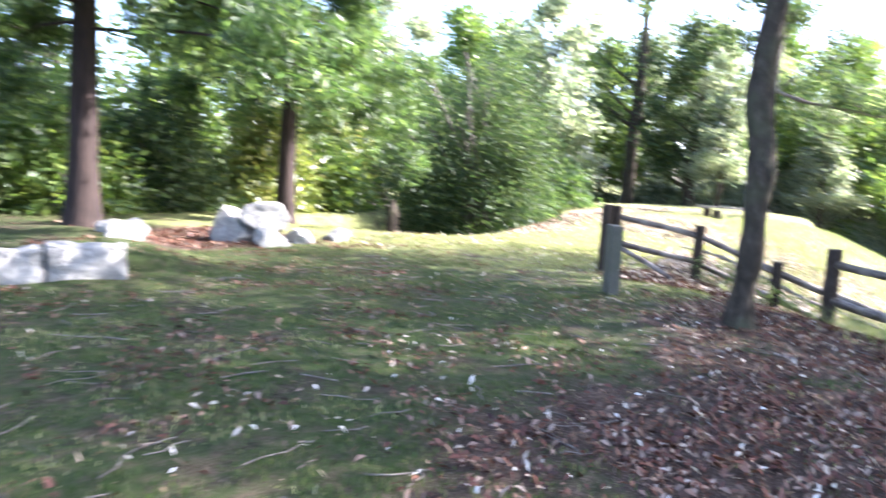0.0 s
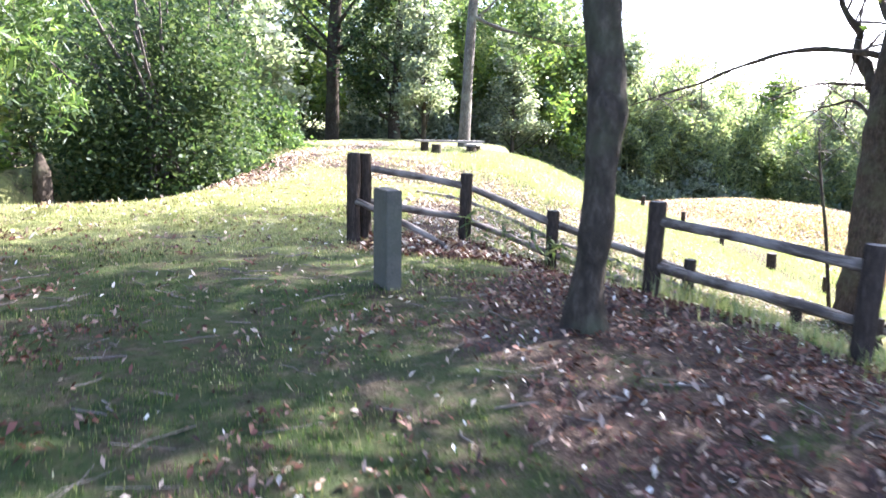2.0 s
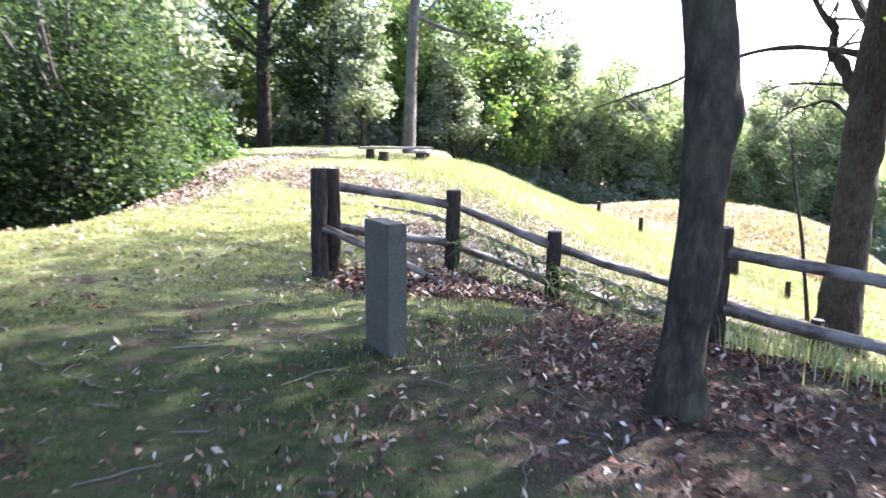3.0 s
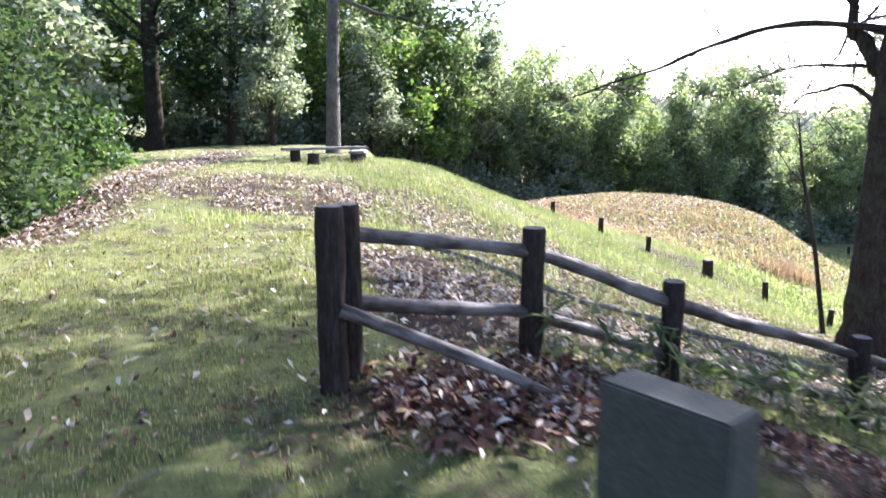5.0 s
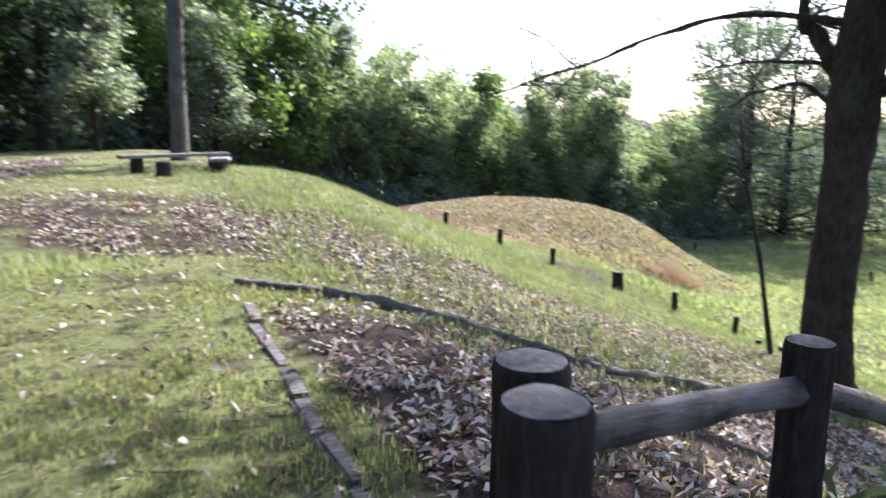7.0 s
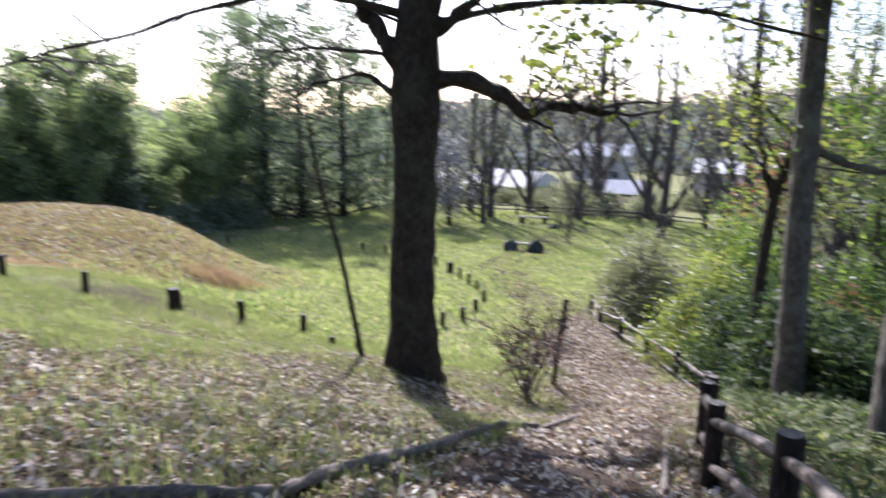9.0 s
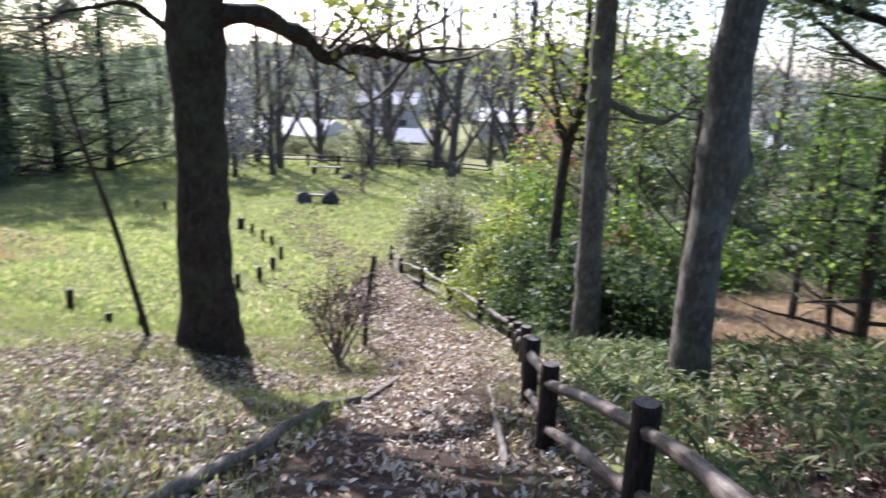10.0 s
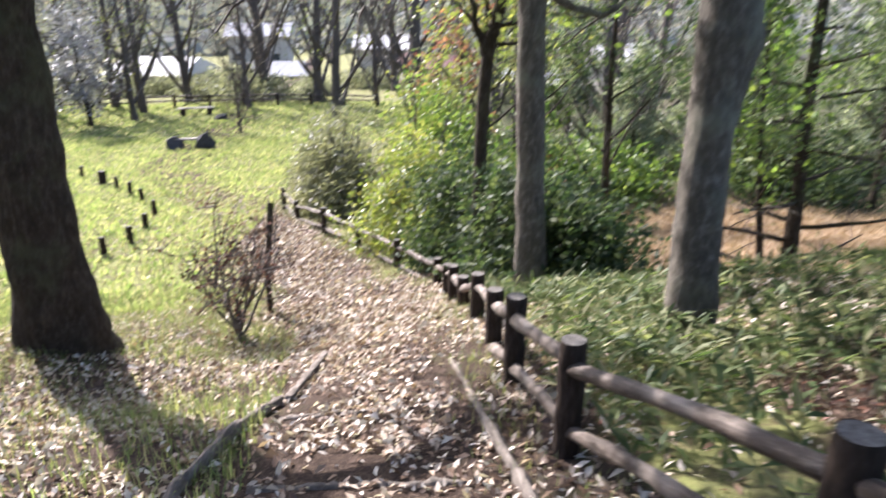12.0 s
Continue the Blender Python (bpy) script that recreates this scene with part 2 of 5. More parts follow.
def litter(x, y):
    """How thickly fallen leaves cover the ground, 0 to 1."""
    w = 0.5 + 0.5 * wobble(x, y, 1.1, 5.0) * 0.6 + 0.2 * wobble(x, y, 3.3, 2.5)
    bed = 0.95 * smooth01(-1.0, 2.0, x + 0.25 * np.minimum(y + 3, 0) * -1 - 0.3 + 0.35 * wobble(x, y, 0.8, 7)) * (1 - smooth01(1.2, 2.7, y)) * (1 - smooth01(5.5, 8, x))
    bed = bed * np.clip(0.5 + 0.75 * wobble(x, y, 2.4, 1.7) + 0.55 * wobble(x, y, 0.75, 4.4) + 0.35 * smooth01(0.8, 2.2, x), 0.05, 1)
    heap = np.exp(-((x - 0.8) / 1.3) ** 2 - ((y - 2.0) / 0.7) ** 2)
    path = np.exp(-((y - path_y(x)) / (0.9 + 0.45 * smooth01(8, 12, x))) ** 2) * smooth01(0.2, 1.8, x)
    band = y + 0.55 * x + 0.5 * wobble(x, y, 1.1, 9)
    mound = smooth01(8.7, 9.5, band) * (1 - smooth01(11.6, 13.6, band)) * smooth01(-4.2, -1.4, x + 0.9 * wobble(x, y, 1.3, 3)) * (0.58 + 0.3 * wobble(x, y, 2.1, 6))
    trail = np.exp(-((x + 4.1 - 0.15 * (y - 9)) / (0.72 + 0.3 * (1 - smooth01(9, 14, y)))) ** 2) * 0.85 * smooth01(6.5, 9, y) * (1 - smooth01(22, 26, y))
    slope = 0.6 * smooth01(0.5, 2.0, x) * smooth01(4, 5.5, y) * (1 - smooth01(13, 18, x)) * (1 - 0.62 * smooth01(9.8, 12, y + 0.15 * x)) * (1 - 0.4 * smooth01(9, 12, x))
    cedar = 0.95 * np.exp(-((x + 7.4) / 1.5) ** 4 - ((y - 0.1) / 1.9) ** 4) + 0.6 * np.exp(-((x + 4.9) / 0.9) ** 2 - ((y - 9.6) / 2.6) ** 2) + 0.8 * np.exp(-((x + 6.6) / 1.9) ** 4 - ((y - 8.2) / 2.3) ** 4)
    steps = 0.85 * smooth01(-0.1, 0.3, x) * (1 - smooth01(3, 5, x)) * smooth01(2.6, 3.2, y) * (1 - smooth01(6.4, 7.4, y + 0.4 * x))
    verge = 0.55 * smooth01(0.5, 1.5, x) * (1 - smooth01(12, 15, x)) * smooth01(2.7, 3.1, y) * (1 - smooth01(4, 5, y))
    field = 0.2 * smooth01(14, 20, x) + 0.62 * np.exp(-((x - 11.5) / 3.8) ** 2 - ((y - 15.2) / 1.9) ** 2)
    lawn = 0.2 - 0.14 * smooth01(0, 2, y)
    v = np.maximum.reduce([bed, heap, path, verge, steps, mound, trail, slope, cedar, field, lawn + 0 * x])
    return np.clip(v * (0.55 + 0.75 * w), 0, 1)


def spacing(lo, hi, step, far, grow=1.12):
    mid = list(np.arange(lo, hi, step))
    s, a = step, mid[-1]
    up = []
    while a < far:
        s *= grow
        a += s
        up.append(a)
    s, a = step, lo
    down = []
    while a > -far:
        s *= grow
        a -= s
        down.append(a)
    return np.array(down[::-1] + mid + up)


gxs, gys = spacing(-6, 13, 0.14, 900), spacing(-9.5, 15, 0.14, 900)
GX, GY = np.meshgrid(gxs, gys)
GZ = ground_z(GX, GY)
nx, ny = len(gxs), len(gys)
idx = np.arange(nx * ny).reshape(ny, nx)
gf = np.stack([idx[:-1, :-1], idx[:-1, 1:], idx[1:, 1:], idx[1:, :-1]], -1).reshape(-1, 4)
ground_mesh = raw_mesh("ground", np.stack([GX, GY, GZ], -1).reshape(-1, 3), gf, True)
# moss: sunny mossy lawn northward; southward the trees' shade is painted as darker lawn
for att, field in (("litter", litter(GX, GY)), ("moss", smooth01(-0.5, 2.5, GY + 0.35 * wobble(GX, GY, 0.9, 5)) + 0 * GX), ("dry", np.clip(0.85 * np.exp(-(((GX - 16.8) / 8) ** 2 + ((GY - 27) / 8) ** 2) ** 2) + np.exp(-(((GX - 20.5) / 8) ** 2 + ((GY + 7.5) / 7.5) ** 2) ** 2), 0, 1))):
    a = ground_mesh.attributes.new(att, "FLOAT", "POINT")
    a.data.foreach_set("value", field.astype(np.float32).ravel())


def ground_material():
    m, nt, p = base_mat("grassy_ground", 0.95, 0.1)
    lit, dry = nt.nodes.new("ShaderNodeAttribute"), nt.nodes.new("ShaderNodeAttribute")
    lit.attribute_name, dry.attribute_name = "litter", "dry"
    f1, f2, f3 = noise_node(nt, 0.7, 5), noise_node(nt, 9, 6, 0.7), noise_node(nt, 55, 4, 0.7)
    grass = blend(nt, 0.5, ramp(nt, f1, [(0.3, (0.1, 0.12, 0.045)), (0.45, (0.22, 0.24, 0.085)), (0.56, (0.3, 0.31, 0.11)), (0.68, (0.27, 0.23, 0.13))]),
                  ramp(nt, f3, [(0.3, (0.045, 0.06, 0.022)), (0.5, (0.15, 0.17, 0.07)), (0.7, (0.32, 0.29, 0.16))]))
    grass = blend(nt, 0.45, grass, ramp(nt, f2, [(0.3, (0.05, 0.06, 0.02)), (0.43, (0.15, 0.16, 0.055)), (0.54, (0.28, 0.29, 0.09)), (0.63, (0.25, 0.215, 0.1)), (0.72, (0.15, 0.11, 0.07))]))
    soil = blend(nt, 0.5, ramp(nt, f2, [(0.32, (0.02, 0.013, 0.009)), (0.5, (0.065, 0.044, 0.032)), (0.62, (0.12, 0.085, 0.06)), (0.75, (0.2, 0.15, 0.11))]),
                 ramp(nt, f3, [(0.38, (0.015, 0.01, 0.007)), (0.52, (0.07, 0.048, 0.035)), (0.6, (0.14, 0.1, 0.075)), (0.7, (0.32, 0.25, 0.2))]))
    straw = ramp(nt, f2, [(0.3, (0.19, 0.135, 0.08)), (0.6, (0.29, 0.21, 0.135)), (0.8, (0.36, 0.24, 0.17))])
    edge = nt.nodes.new("ShaderNodeMath")
    edge.operation = "MULTIPLY_ADD"
    edge.inputs[1].default_value = 0.6
    nt.links.new(f2, edge.inputs[0])
    nt.links.new(lit.outputs["Fac"], edge.inputs[2])
    fac = ramp(nt, edge.outputs[0], [(0.42, (0, 0, 0)), (0.8, (1, 1, 1))])
    mo = nt.nodes.new("ShaderNodeAttribute")
    mo.attribute_name = "moss"
    # southern lawn: tree shade put into darker greens and browns
    lawn_shade = blend(nt, 0.55, ramp(nt, f1, [(0.35, (0.018, 0.036, 0.01)), (0.52, (0.052, 0.076, 0.018)), (0.66, (0.06, 0.038, 0.024))]), ramp(nt, f2, [(0.35, (0.015, 0.024, 0.01)), (0.48, (0.045, 0.07, 0.02)), (0.6, (0.07, 0.08, 0.03)), (0.72, (0.09, 0.06, 0.04))]))
    grass = blend(nt, mo.outputs["Fac"], lawn_shade, grass)
    worn = ramp(nt, noise_node(nt, 1.6, 8, 0.75), [(0.5, (0, 0, 0)), (0.6, (0.75, 0.75, 0.75))])
    grass = blend(nt, worn, grass, soil)
    col = blend(nt, fac, grass, soil)
    col = blend(nt, dry.outputs["Fac"], col, straw)
    nt.links.new(col, p.inputs["Base Color"])
    add_bump(nt, p, f3, 1.0, 0.05)
    return m


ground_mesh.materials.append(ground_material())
ground = tagged(new("ground", ground_mesh), "uneven grassy ground with fallen leaves, falling away to a field", "ground", kind="structure")
# ---- fences: round posts with rails let into them ----
def post_mesh(r, h, seed, top=POST_TOP):
    rng = np.random.default_rng(seed)
    zs = [-0.3] + list(np.linspace(0.0, h - 0.02, 14)) + [h]
    rs = [r * 1.04] + [r * (1.02 - 0.03 * i / 13) for i in range(14)] + [r * 0.92]
    v, f = tube_open([(0, 0, z) for z in zs], rs, 20)
    # split, worn and knotted surface
    g = np.array([1 + 0.09 * noise.noise(Vector((p[0] * 9, p[1] * 9, p[2] * 3 + seed))) + 0.07 * noise.noise(Vector((p[0] * 45, p[1] * 45, p[2] * 5 + seed))) for p in v])
    v[:, :2] *= g[:, None]
    return (v, f), rs[-1]


def fence_post(name, x, y, top, r=0.085, lean=(0, 0), seed=1, label="dark weathered round wooden fence post", group="fence posts", category="fence post", fence=None):
    b = gz(x, y)
    h = top - b
    t = None if fence else thing(name, (x, y, b), label, category, group)
    (v, f), rt = post_mesh(r, h, seed)
    v[:, 0] += lean[0] * v[:, 2]
    v[:, 1] += lean[1] * v[:, 2]
    shaft = solid("post" if fence else "shaft", v, f, POST, fence or t, smooth=True)
    if fence:
        shaft.matrix_basis = Matrix.Translation(Vector((x, y, b)) - fence.matrix_basis.translation)
        t = shaft
    bm = bmesh.new()
    bmesh.ops.create_circle(bm, cap_ends=True, segments=16, radius=rt * 0.97, matrix=Matrix.Translation((lean[0] * h, lean[1] * h, h)))
    rng = random.Random(seed)
    for q in bm.verts:
        q.co.z += rng.uniform(-0.002, 0.002)
    part("top_face", bm, POST_TOP, t, "pale weathered sawn top")
    return t


def rail(fence, a, b, r=0.045, seed=1, label="", sag=0.0):
    a, b = Vector(a), Vector(b)
    d = b - a
    L = d.length
    rng = np.random.default_rng(seed)
    xs = np.linspace(0, L, 18)
    pts = np.stack([xs, 0.012 * np.sin(xs * 3 + seed), -sag * np.sin(np.pi * xs / L) + 0.008 * np.cos(xs * 4 + seed)], -1)
    v, f = tube(pts, r * (1 + 0.1 * np.sin(xs * 2.1 + seed) + 0.06 * np.sin(xs * 9 + seed)), 12, 0.17, rng)
    ob = solid("rail", v, f, RAIL, fence, label, smooth=True)
    ob.matrix_basis = Matrix.Translation(a - fence.matrix_basis.translation) @ d.to_track_quat("X", "Z").to_matrix().to_4x4()
    return ob


FENCE_A = [(-0.374, 2.526, 1.066), (0.926, 2.77, 0.834), (2.104, 2.861, 0.369), (4.033, 2.966, -0.259), (5.776, 3.335, -0.845), (7.02, 3.4, -1.13), (8.185, 3.346, -1.59), (9.44, 3.31, -1.95), (10.64, 3.31, -2.49), (11.9, 3.29, -2.84), (13.1, 3.25, -3.3),
           (14.3, 3.3, -3.65), (16.4, 4.0, -4.0), (18.6, 4.9, -4.3), (20.97, 5.91, -4.61), (23.64, 6.96, -5.17), (25.38, 7.58, -5.2)]
FENCE_B = [(2.62, 0.134, 0.835), (3.82, -1.22, 0.718)]
PATH_FENCE = thing("fence", (-0.44, 2.46, gz(-0.44, 2.46)), "dark weathered post-and-rail fence running down beside the leafy path", "fence", "fences")
LAWN_FENCE = thing("fence", (2.62, 0.134, gz(2.62, 0.134)), "dark weathered post-and-rail fence along the lawn's edge", "fence", "fences")
fence_post("post", -0.495, 2.316, 1.082, 0.084, seed=90, fence=PATH_FENCE)
for fence, run, s0 in ((PATH_FENCE, FENCE_A, 1), (LAWN_FENCE, FENCE_B, 40)):
    for i, (x, y, z) in enumerate(run):
        fence_post("post", x, y, z, 0.082, seed=i + s0, fence=fence)
        if i:
            x0, y0, z0 = run[i - 1]
            for drop in (0.17, 0.6):
                rail(fence, (x0, y0, z0 - drop), (x, y, z - drop), 0.048, i * 2 + int(drop * 10))
rail(PATH_FENCE, (-0.45, 2.24, 0.49), (0.82, 1.85, -0.07), 0.037, 77, "fallen rail leaning into dead leaves", -0.04)

# ---- stone marker ----
def stone_marker():
    bm = bmesh.new()
    bmesh.ops.create_cube(bm, size=1)
    for q in bm.verts:
        q.co = Vector((q.co.x * 0.367, q.co.y * 0.142, (q.co.z + 0.5) * 1.1 - 0.205))
    bmesh.ops.bevel(bm, geom=list(bm.edges), offset=0.008, segments=2, affect="EDGES")
    ob = part("stone_marker", bm, STONE)
    ob.matrix_basis = pose(0.141, -0.118, 0.005, 0.5, -0.5, -65.7)
    return tagged(ob, "flat-sided dark greenish-grey stone slab standing upright in grass and leaves", "stone marker")


stone_marker()

# ---- trees ----
def grow_limb(start, direction, length, r, rng, bends=6, rise=0.0, curl=0.25):
    p, d = np.array(start, float), np.array(direction, float)
    d /= np.linalg.norm(d)
    pts, rad = [p.copy()], [r]
    for i in range(bends):
        d = d + curl * (rng.random(3) - 0.5) + np.array([0, 0, rise / bends])
        d /= np.linalg.norm(d)
        p = p + d * length / bends
        pts.append(p.copy())
        rad.append(r * (1 - 0.85 * (i + 1) / bends) + 0.004)
    return np.array(pts), np.array(rad)


def leaf_cloud(centres, per, spread, size, rng, flat=0.5, long=1.6):
    """Many small separate leaves round the centres."""
    c = np.repeat(np.asarray(centres, float), per, 0)
    n = len(c)
    c = c + rng.normal(0, 1, (n, 3)) * np.array(spread)
    u = rng.normal(0, 1, (n, 3))
    u[:, 2] *= flat
    u /= np.linalg.norm(u, axis=1)[:, None]
    w = np.cross(u, rng.normal(0, 1, (n, 3)))
    w /= np.linalg.norm(w, axis=1)[:, None] + 1e-9
    s = size * (0.6 + 0.8 * rng.random((n, 1)))
    a, b = u * s * long / 2, w * s / 2
    v = np.stack([c - a, c + b * 0.9, c + a, c - b * 0.9], 1).reshape(-1, 3)
    return v, np.arange(n * 4).reshape(-1, 4)


def along(pts, rng, n):
    t = rng.random(n) * (len(pts) - 1)
    i = t.astype(int)
    return pts[i] + (pts[np.minimum(i + 1, len(pts) - 1)] - pts[i]) * (t - i)[:, None]


def tree(name, at, trunk_pts, trunk_r, label, bark, leaf=None, limbs=(), n_limbs=8, limb_from=0.45, limb_len=3.0, rise=0.4, sub=4, sub_len=1.2, per=30, spread=0.35,
         leaf_size=0.11, seed=1, out=0.6, group="", category="tree", sides=14, flat=0.5, long=1.6, limb_r=0.3, twig_sides=4, bare_below=None, aim=0.0, fan=None, lumps=0.0, low_side=None):
    """Trunk, limbs, twigs and a crown of separate leaves. trunk_pts stand relative to the foot."""
    rng = np.random.default_rng(seed)
    t = thing(name, at, label, category, group)
    pts, rad = np.array(trunk_pts, float), np.array(trunk_r, float)
    s = np.linspace(0, 1, len(pts))
    ss = np.linspace(0, 1, max(14, 3 * len(pts)))
    P = np.stack([np.interp(ss, s, pts[:, k]) for k in range(3)], -1)
    P[1:-1] = (P[:-2] + 2 * P[1:-1] + P[2:]) / 4
    R = np.interp(ss, s, rad)
    if lumps:
        fine = np.linspace(0, 1, 70)
        P, R = np.stack([np.interp(fine, ss, P[:, k]) for k in range(3)], -1), np.interp(fine, ss, R)
        v, f = tube_open(P, R, 28)
        ax = np.repeat(P, 28, 0)
        g = np.array([1 + lumps * noise.noise(Vector((p[0] * 3.5, p[1] * 3.5, p[2] * 2.2 + seed))) + 0.06 * noise.noise(Vector((p[0] * 16, p[1] * 16, p[2] * 4))) + 0.03 * noise.noise(Vector((p[0] * 40, p[1] * 40, p[2] * 9))) for p in v])
        v = ax + (v - ax) * g[:, None]
    else:
        v, f = tube_open(P, R, sides, 0.1, rng)
    solid("trunk", v, f, bark, t, smooth=True)
    limb_list = [(np.array(l, float), float(r)) for l, r in limbs]
    hung = []
    for l, r in limb_list:
        q = np.linspace(0, 1, 40)
        L = np.stack([np.interp(q, np.linspace(0, 1, len(l)), l[:, k]) for k in range(3)], -1)
        for _ in range(14):
            L[1:-1] = (L[:-2] + 2 * L[1:-1] + L[2:]) / 4
        # gnarled: the limb wanders a little from side to side
        L = L + np.array([[noise.noise(Vector((a * 7 + 10 * k, r * 31, k))) for k in range(3)] for a in q]) * 0.16 * np.minimum(q * 2, 1)[:, None] * min(1.0, r * 8)
        v, f = tube_open(L, np.linspace(r, r * 0.22, 40) * (1 + 0.14 * np.sin(q * 37 + r * 90) + 0.08 * rng.random(40)), 10, 0.14, rng)
        solid("branch", v, f, bark, t, smooth=True)
        hung.append((L, r))
    for i in range(n_limbs):
        h = limb_from + (1 - limb_from) * (i + rng.random()) / n_limbs
        st = np.array([np.interp(h, s, pts[:, k]) for k in range(3)])
        a = i * 2.4 + rng.random() if fan is None else radians(aim + fan * (rng.random() - 0.5))
        L, Rr = grow_limb(st, (out * math.cos(a), out * math.sin(a), 1 - out), limb_len * (1.15 - 0.75 * (h - limb_from) / (1.001 - limb_from)) * rng.uniform(0.8, 1.2), np.interp(h, s, rad) * limb_r * 2 * 0.6, rng, 6, rise)
        v, f = tube_open(L, Rr, 6, 0.1, rng)
        solid("branch", v, f, bark, t, smooth=True)
        hung.append((L, Rr[0]))
    twigs, tips = [], []
    for n_hung, (L, r) in enumerate(hung):
        for p in along(L[len(L) // 3:], rng, sub * (2 if n_hung < len(limb_list) else 1)):
            d = rng.normal(0, 1, 3) + np.array([0, 0, 0.4 + rise])
            T, Tr = grow_limb(p, d, sub_len * rng.uniform(0.6, 1.3), max(0.008, r * 0.22), rng, 4, rise * 0.5, 0.6)
            twigs.append(tube_open(T, Tr, twig_sides))
            tips += list(T[1:])
            for p2 in along(T[1:], rng, 2):
                T2, Tr2 = grow_limb(p2, rng.normal(0, 1, 3) + np.array([0, 0, rise]), sub_len * 0.5, max(0.005, r * 0.1), rng, 3, 0, 0.7)
                twigs.append(tube_open(T2, Tr2, 3))
                tips += list(T2[1:])
    if twigs:
        v, f = joined(twigs)
        solid("twigs", v, f, TWIG, t)["kind"] = "stuff"
    if bare_below is not None:
        # low_side: on that side of the trunk the leaves hang further down
        tips = [p for i, p in enumerate(tips) if p[2] > bare_below or (low_side is not None and i % 4 == 0 and p[1] < low_side and p[2] > 4.6)]
    if leaf is not None and tips:
        v, f = leaf_cloud(tips, per, (spread, spread, spread * 0.75), leaf_size, rng, flat, long)
        solid("crown", v, f, leaf, t)
    return t


LEAF_BROAD = leafy("evergreen_leaves", [(0.024, 0.043, 0.017), (0.042, 0.069, 0.025), (0.068, 0.096, 0.034), (0.1, 0.125, 0.05)], 0.42, 0.02, 0.55)
# darker copy of the evergreen leaves; shade from overhead put into its colour
LEAF_THICKET = leafy("shaded_thicket_leaves", [(0.02, 0.038, 0.015), (0.037, 0.063, 0.022), (0.06, 0.088, 0.031), (0.095, 0.118, 0.048)], 0.45, 0.015, 0.55)
# paler, greyer copy of the evergreen leaves: haze over the wood in its colour
LEAF_WOOD = leafy("hazy_wood_edge_leaves", [(0.085, 0.115, 0.078), (0.145, 0.175, 0.11), (0.21, 0.235, 0.15), (0.31, 0.32, 0.24)], 0.66, 0.05)
# glossy bush's own leaf, darkened to carry the shade beneath the bushes
LEAF_GLOSSY = leafy("shaded_glossy_leaves", [(0.02, 0.036, 0.016), (0.034, 0.058, 0.023), (0.055, 0.08, 0.03), (0.1, 0.12, 0.05)], 0.4, 0.025, 0.55)
LEAF_FRESH = leafy("sunny_green_leaves", [(0.05, 0.09, 0.02), (0.085, 0.14, 0.03), (0.13, 0.19, 0.035), (0.18, 0.22, 0.05)], 0.55, 0.04)
LEAF_YELLOW = leafy("yellow_green_leaves", [(0.09, 0.13, 0.025), (0.15, 0.19, 0.035), (0.2, 0.22, 0.05), (0.24, 0.22, 0.07)], 0.5, 0.06)
# needles lightened: haze before the far conifers put into colour; near pine shares them
LEAF_CONIFER_HAZE = leafy("haze_paled_conifer_needles", [(0.085, 0.11, 0.08), (0.14, 0.175, 0.115), (0.21, 0.245, 0.16)], 0.62, 0.03)
LEAF_CEDAR = leafy("cedar_foliage", [(0.025, 0.05, 0.016), (0.05, 0.09, 0.025), (0.085, 0.135, 0.036), (0.14, 0.19, 0.055)], 0.5, 0.03)
# bamboo leaves paled and greyed, the far haze mixed into them
LEAF_BAMBOO = leafy("hazy_bamboo_leaves", [(0.085, 0.12, 0.072), (0.145, 0.185, 0.098), (0.23, 0.27, 0.125), (0.34, 0.36, 0.17)], 0.66, 0.03)
LEAF_RED = leafy("red_autumn_leaves", [(0.15, 0.05, 0.04), (0.2, 0.085, 0.06), (0.21, 0.13, 0.07)], 0.5, 0.05)
LEAF_DEAD = leafy("dead_leaves", [(0.022, 0.01, 0.007), (0.06, 0.024, 0.015), (0.125, 0.048, 0.03), (0.15, 0.08, 0.05), (0.27, 0.2, 0.15)], 0.12, 0.02, 0.5)
LEAF_PALE = leafy("pale_dry_leaves", [(0.06, 0.034, 0.022), (0.21, 0.135, 0.088), (0.38, 0.285, 0.205), (0.5, 0.43, 0.35), (0.66, 0.61, 0.54)], 0.22, 0.03, 0.5)

# ---- trees beside the walk ----
tree("leaning_tree", (1.7, -1.22, gz(1.7, -1.22)), [(0, 0, -0.3), (0.0, 0, 0.05), (0.02, 0, 0.3), (0.05, 0, 0.65), (0.05, 0, 1.4), (0.075, 0, 1.62), (0.06, 0, 1.85), (-0.02, 0.02, 2.25), (0.02, 0.1, 3.2), (0.15, 0.2, 4.5), (0.4, 0.1, 8)],
     [0.22, 0.17, 0.13, 0.112, 0.115, 0.16, 0.13, 0.135, 0.112, 0.1, 0.06], "kinked dark-barked tree trunk rising from leaf litter", BARK, LEAF_FRESH, n_limbs=14, limb_from=0.86, limb_len=4.6, per=13, leaf_size=0.1, spread=0.45, seed=3, bare_below=4.4, lumps=0.38)
BIG = (9.6, 7.98, -2.685)
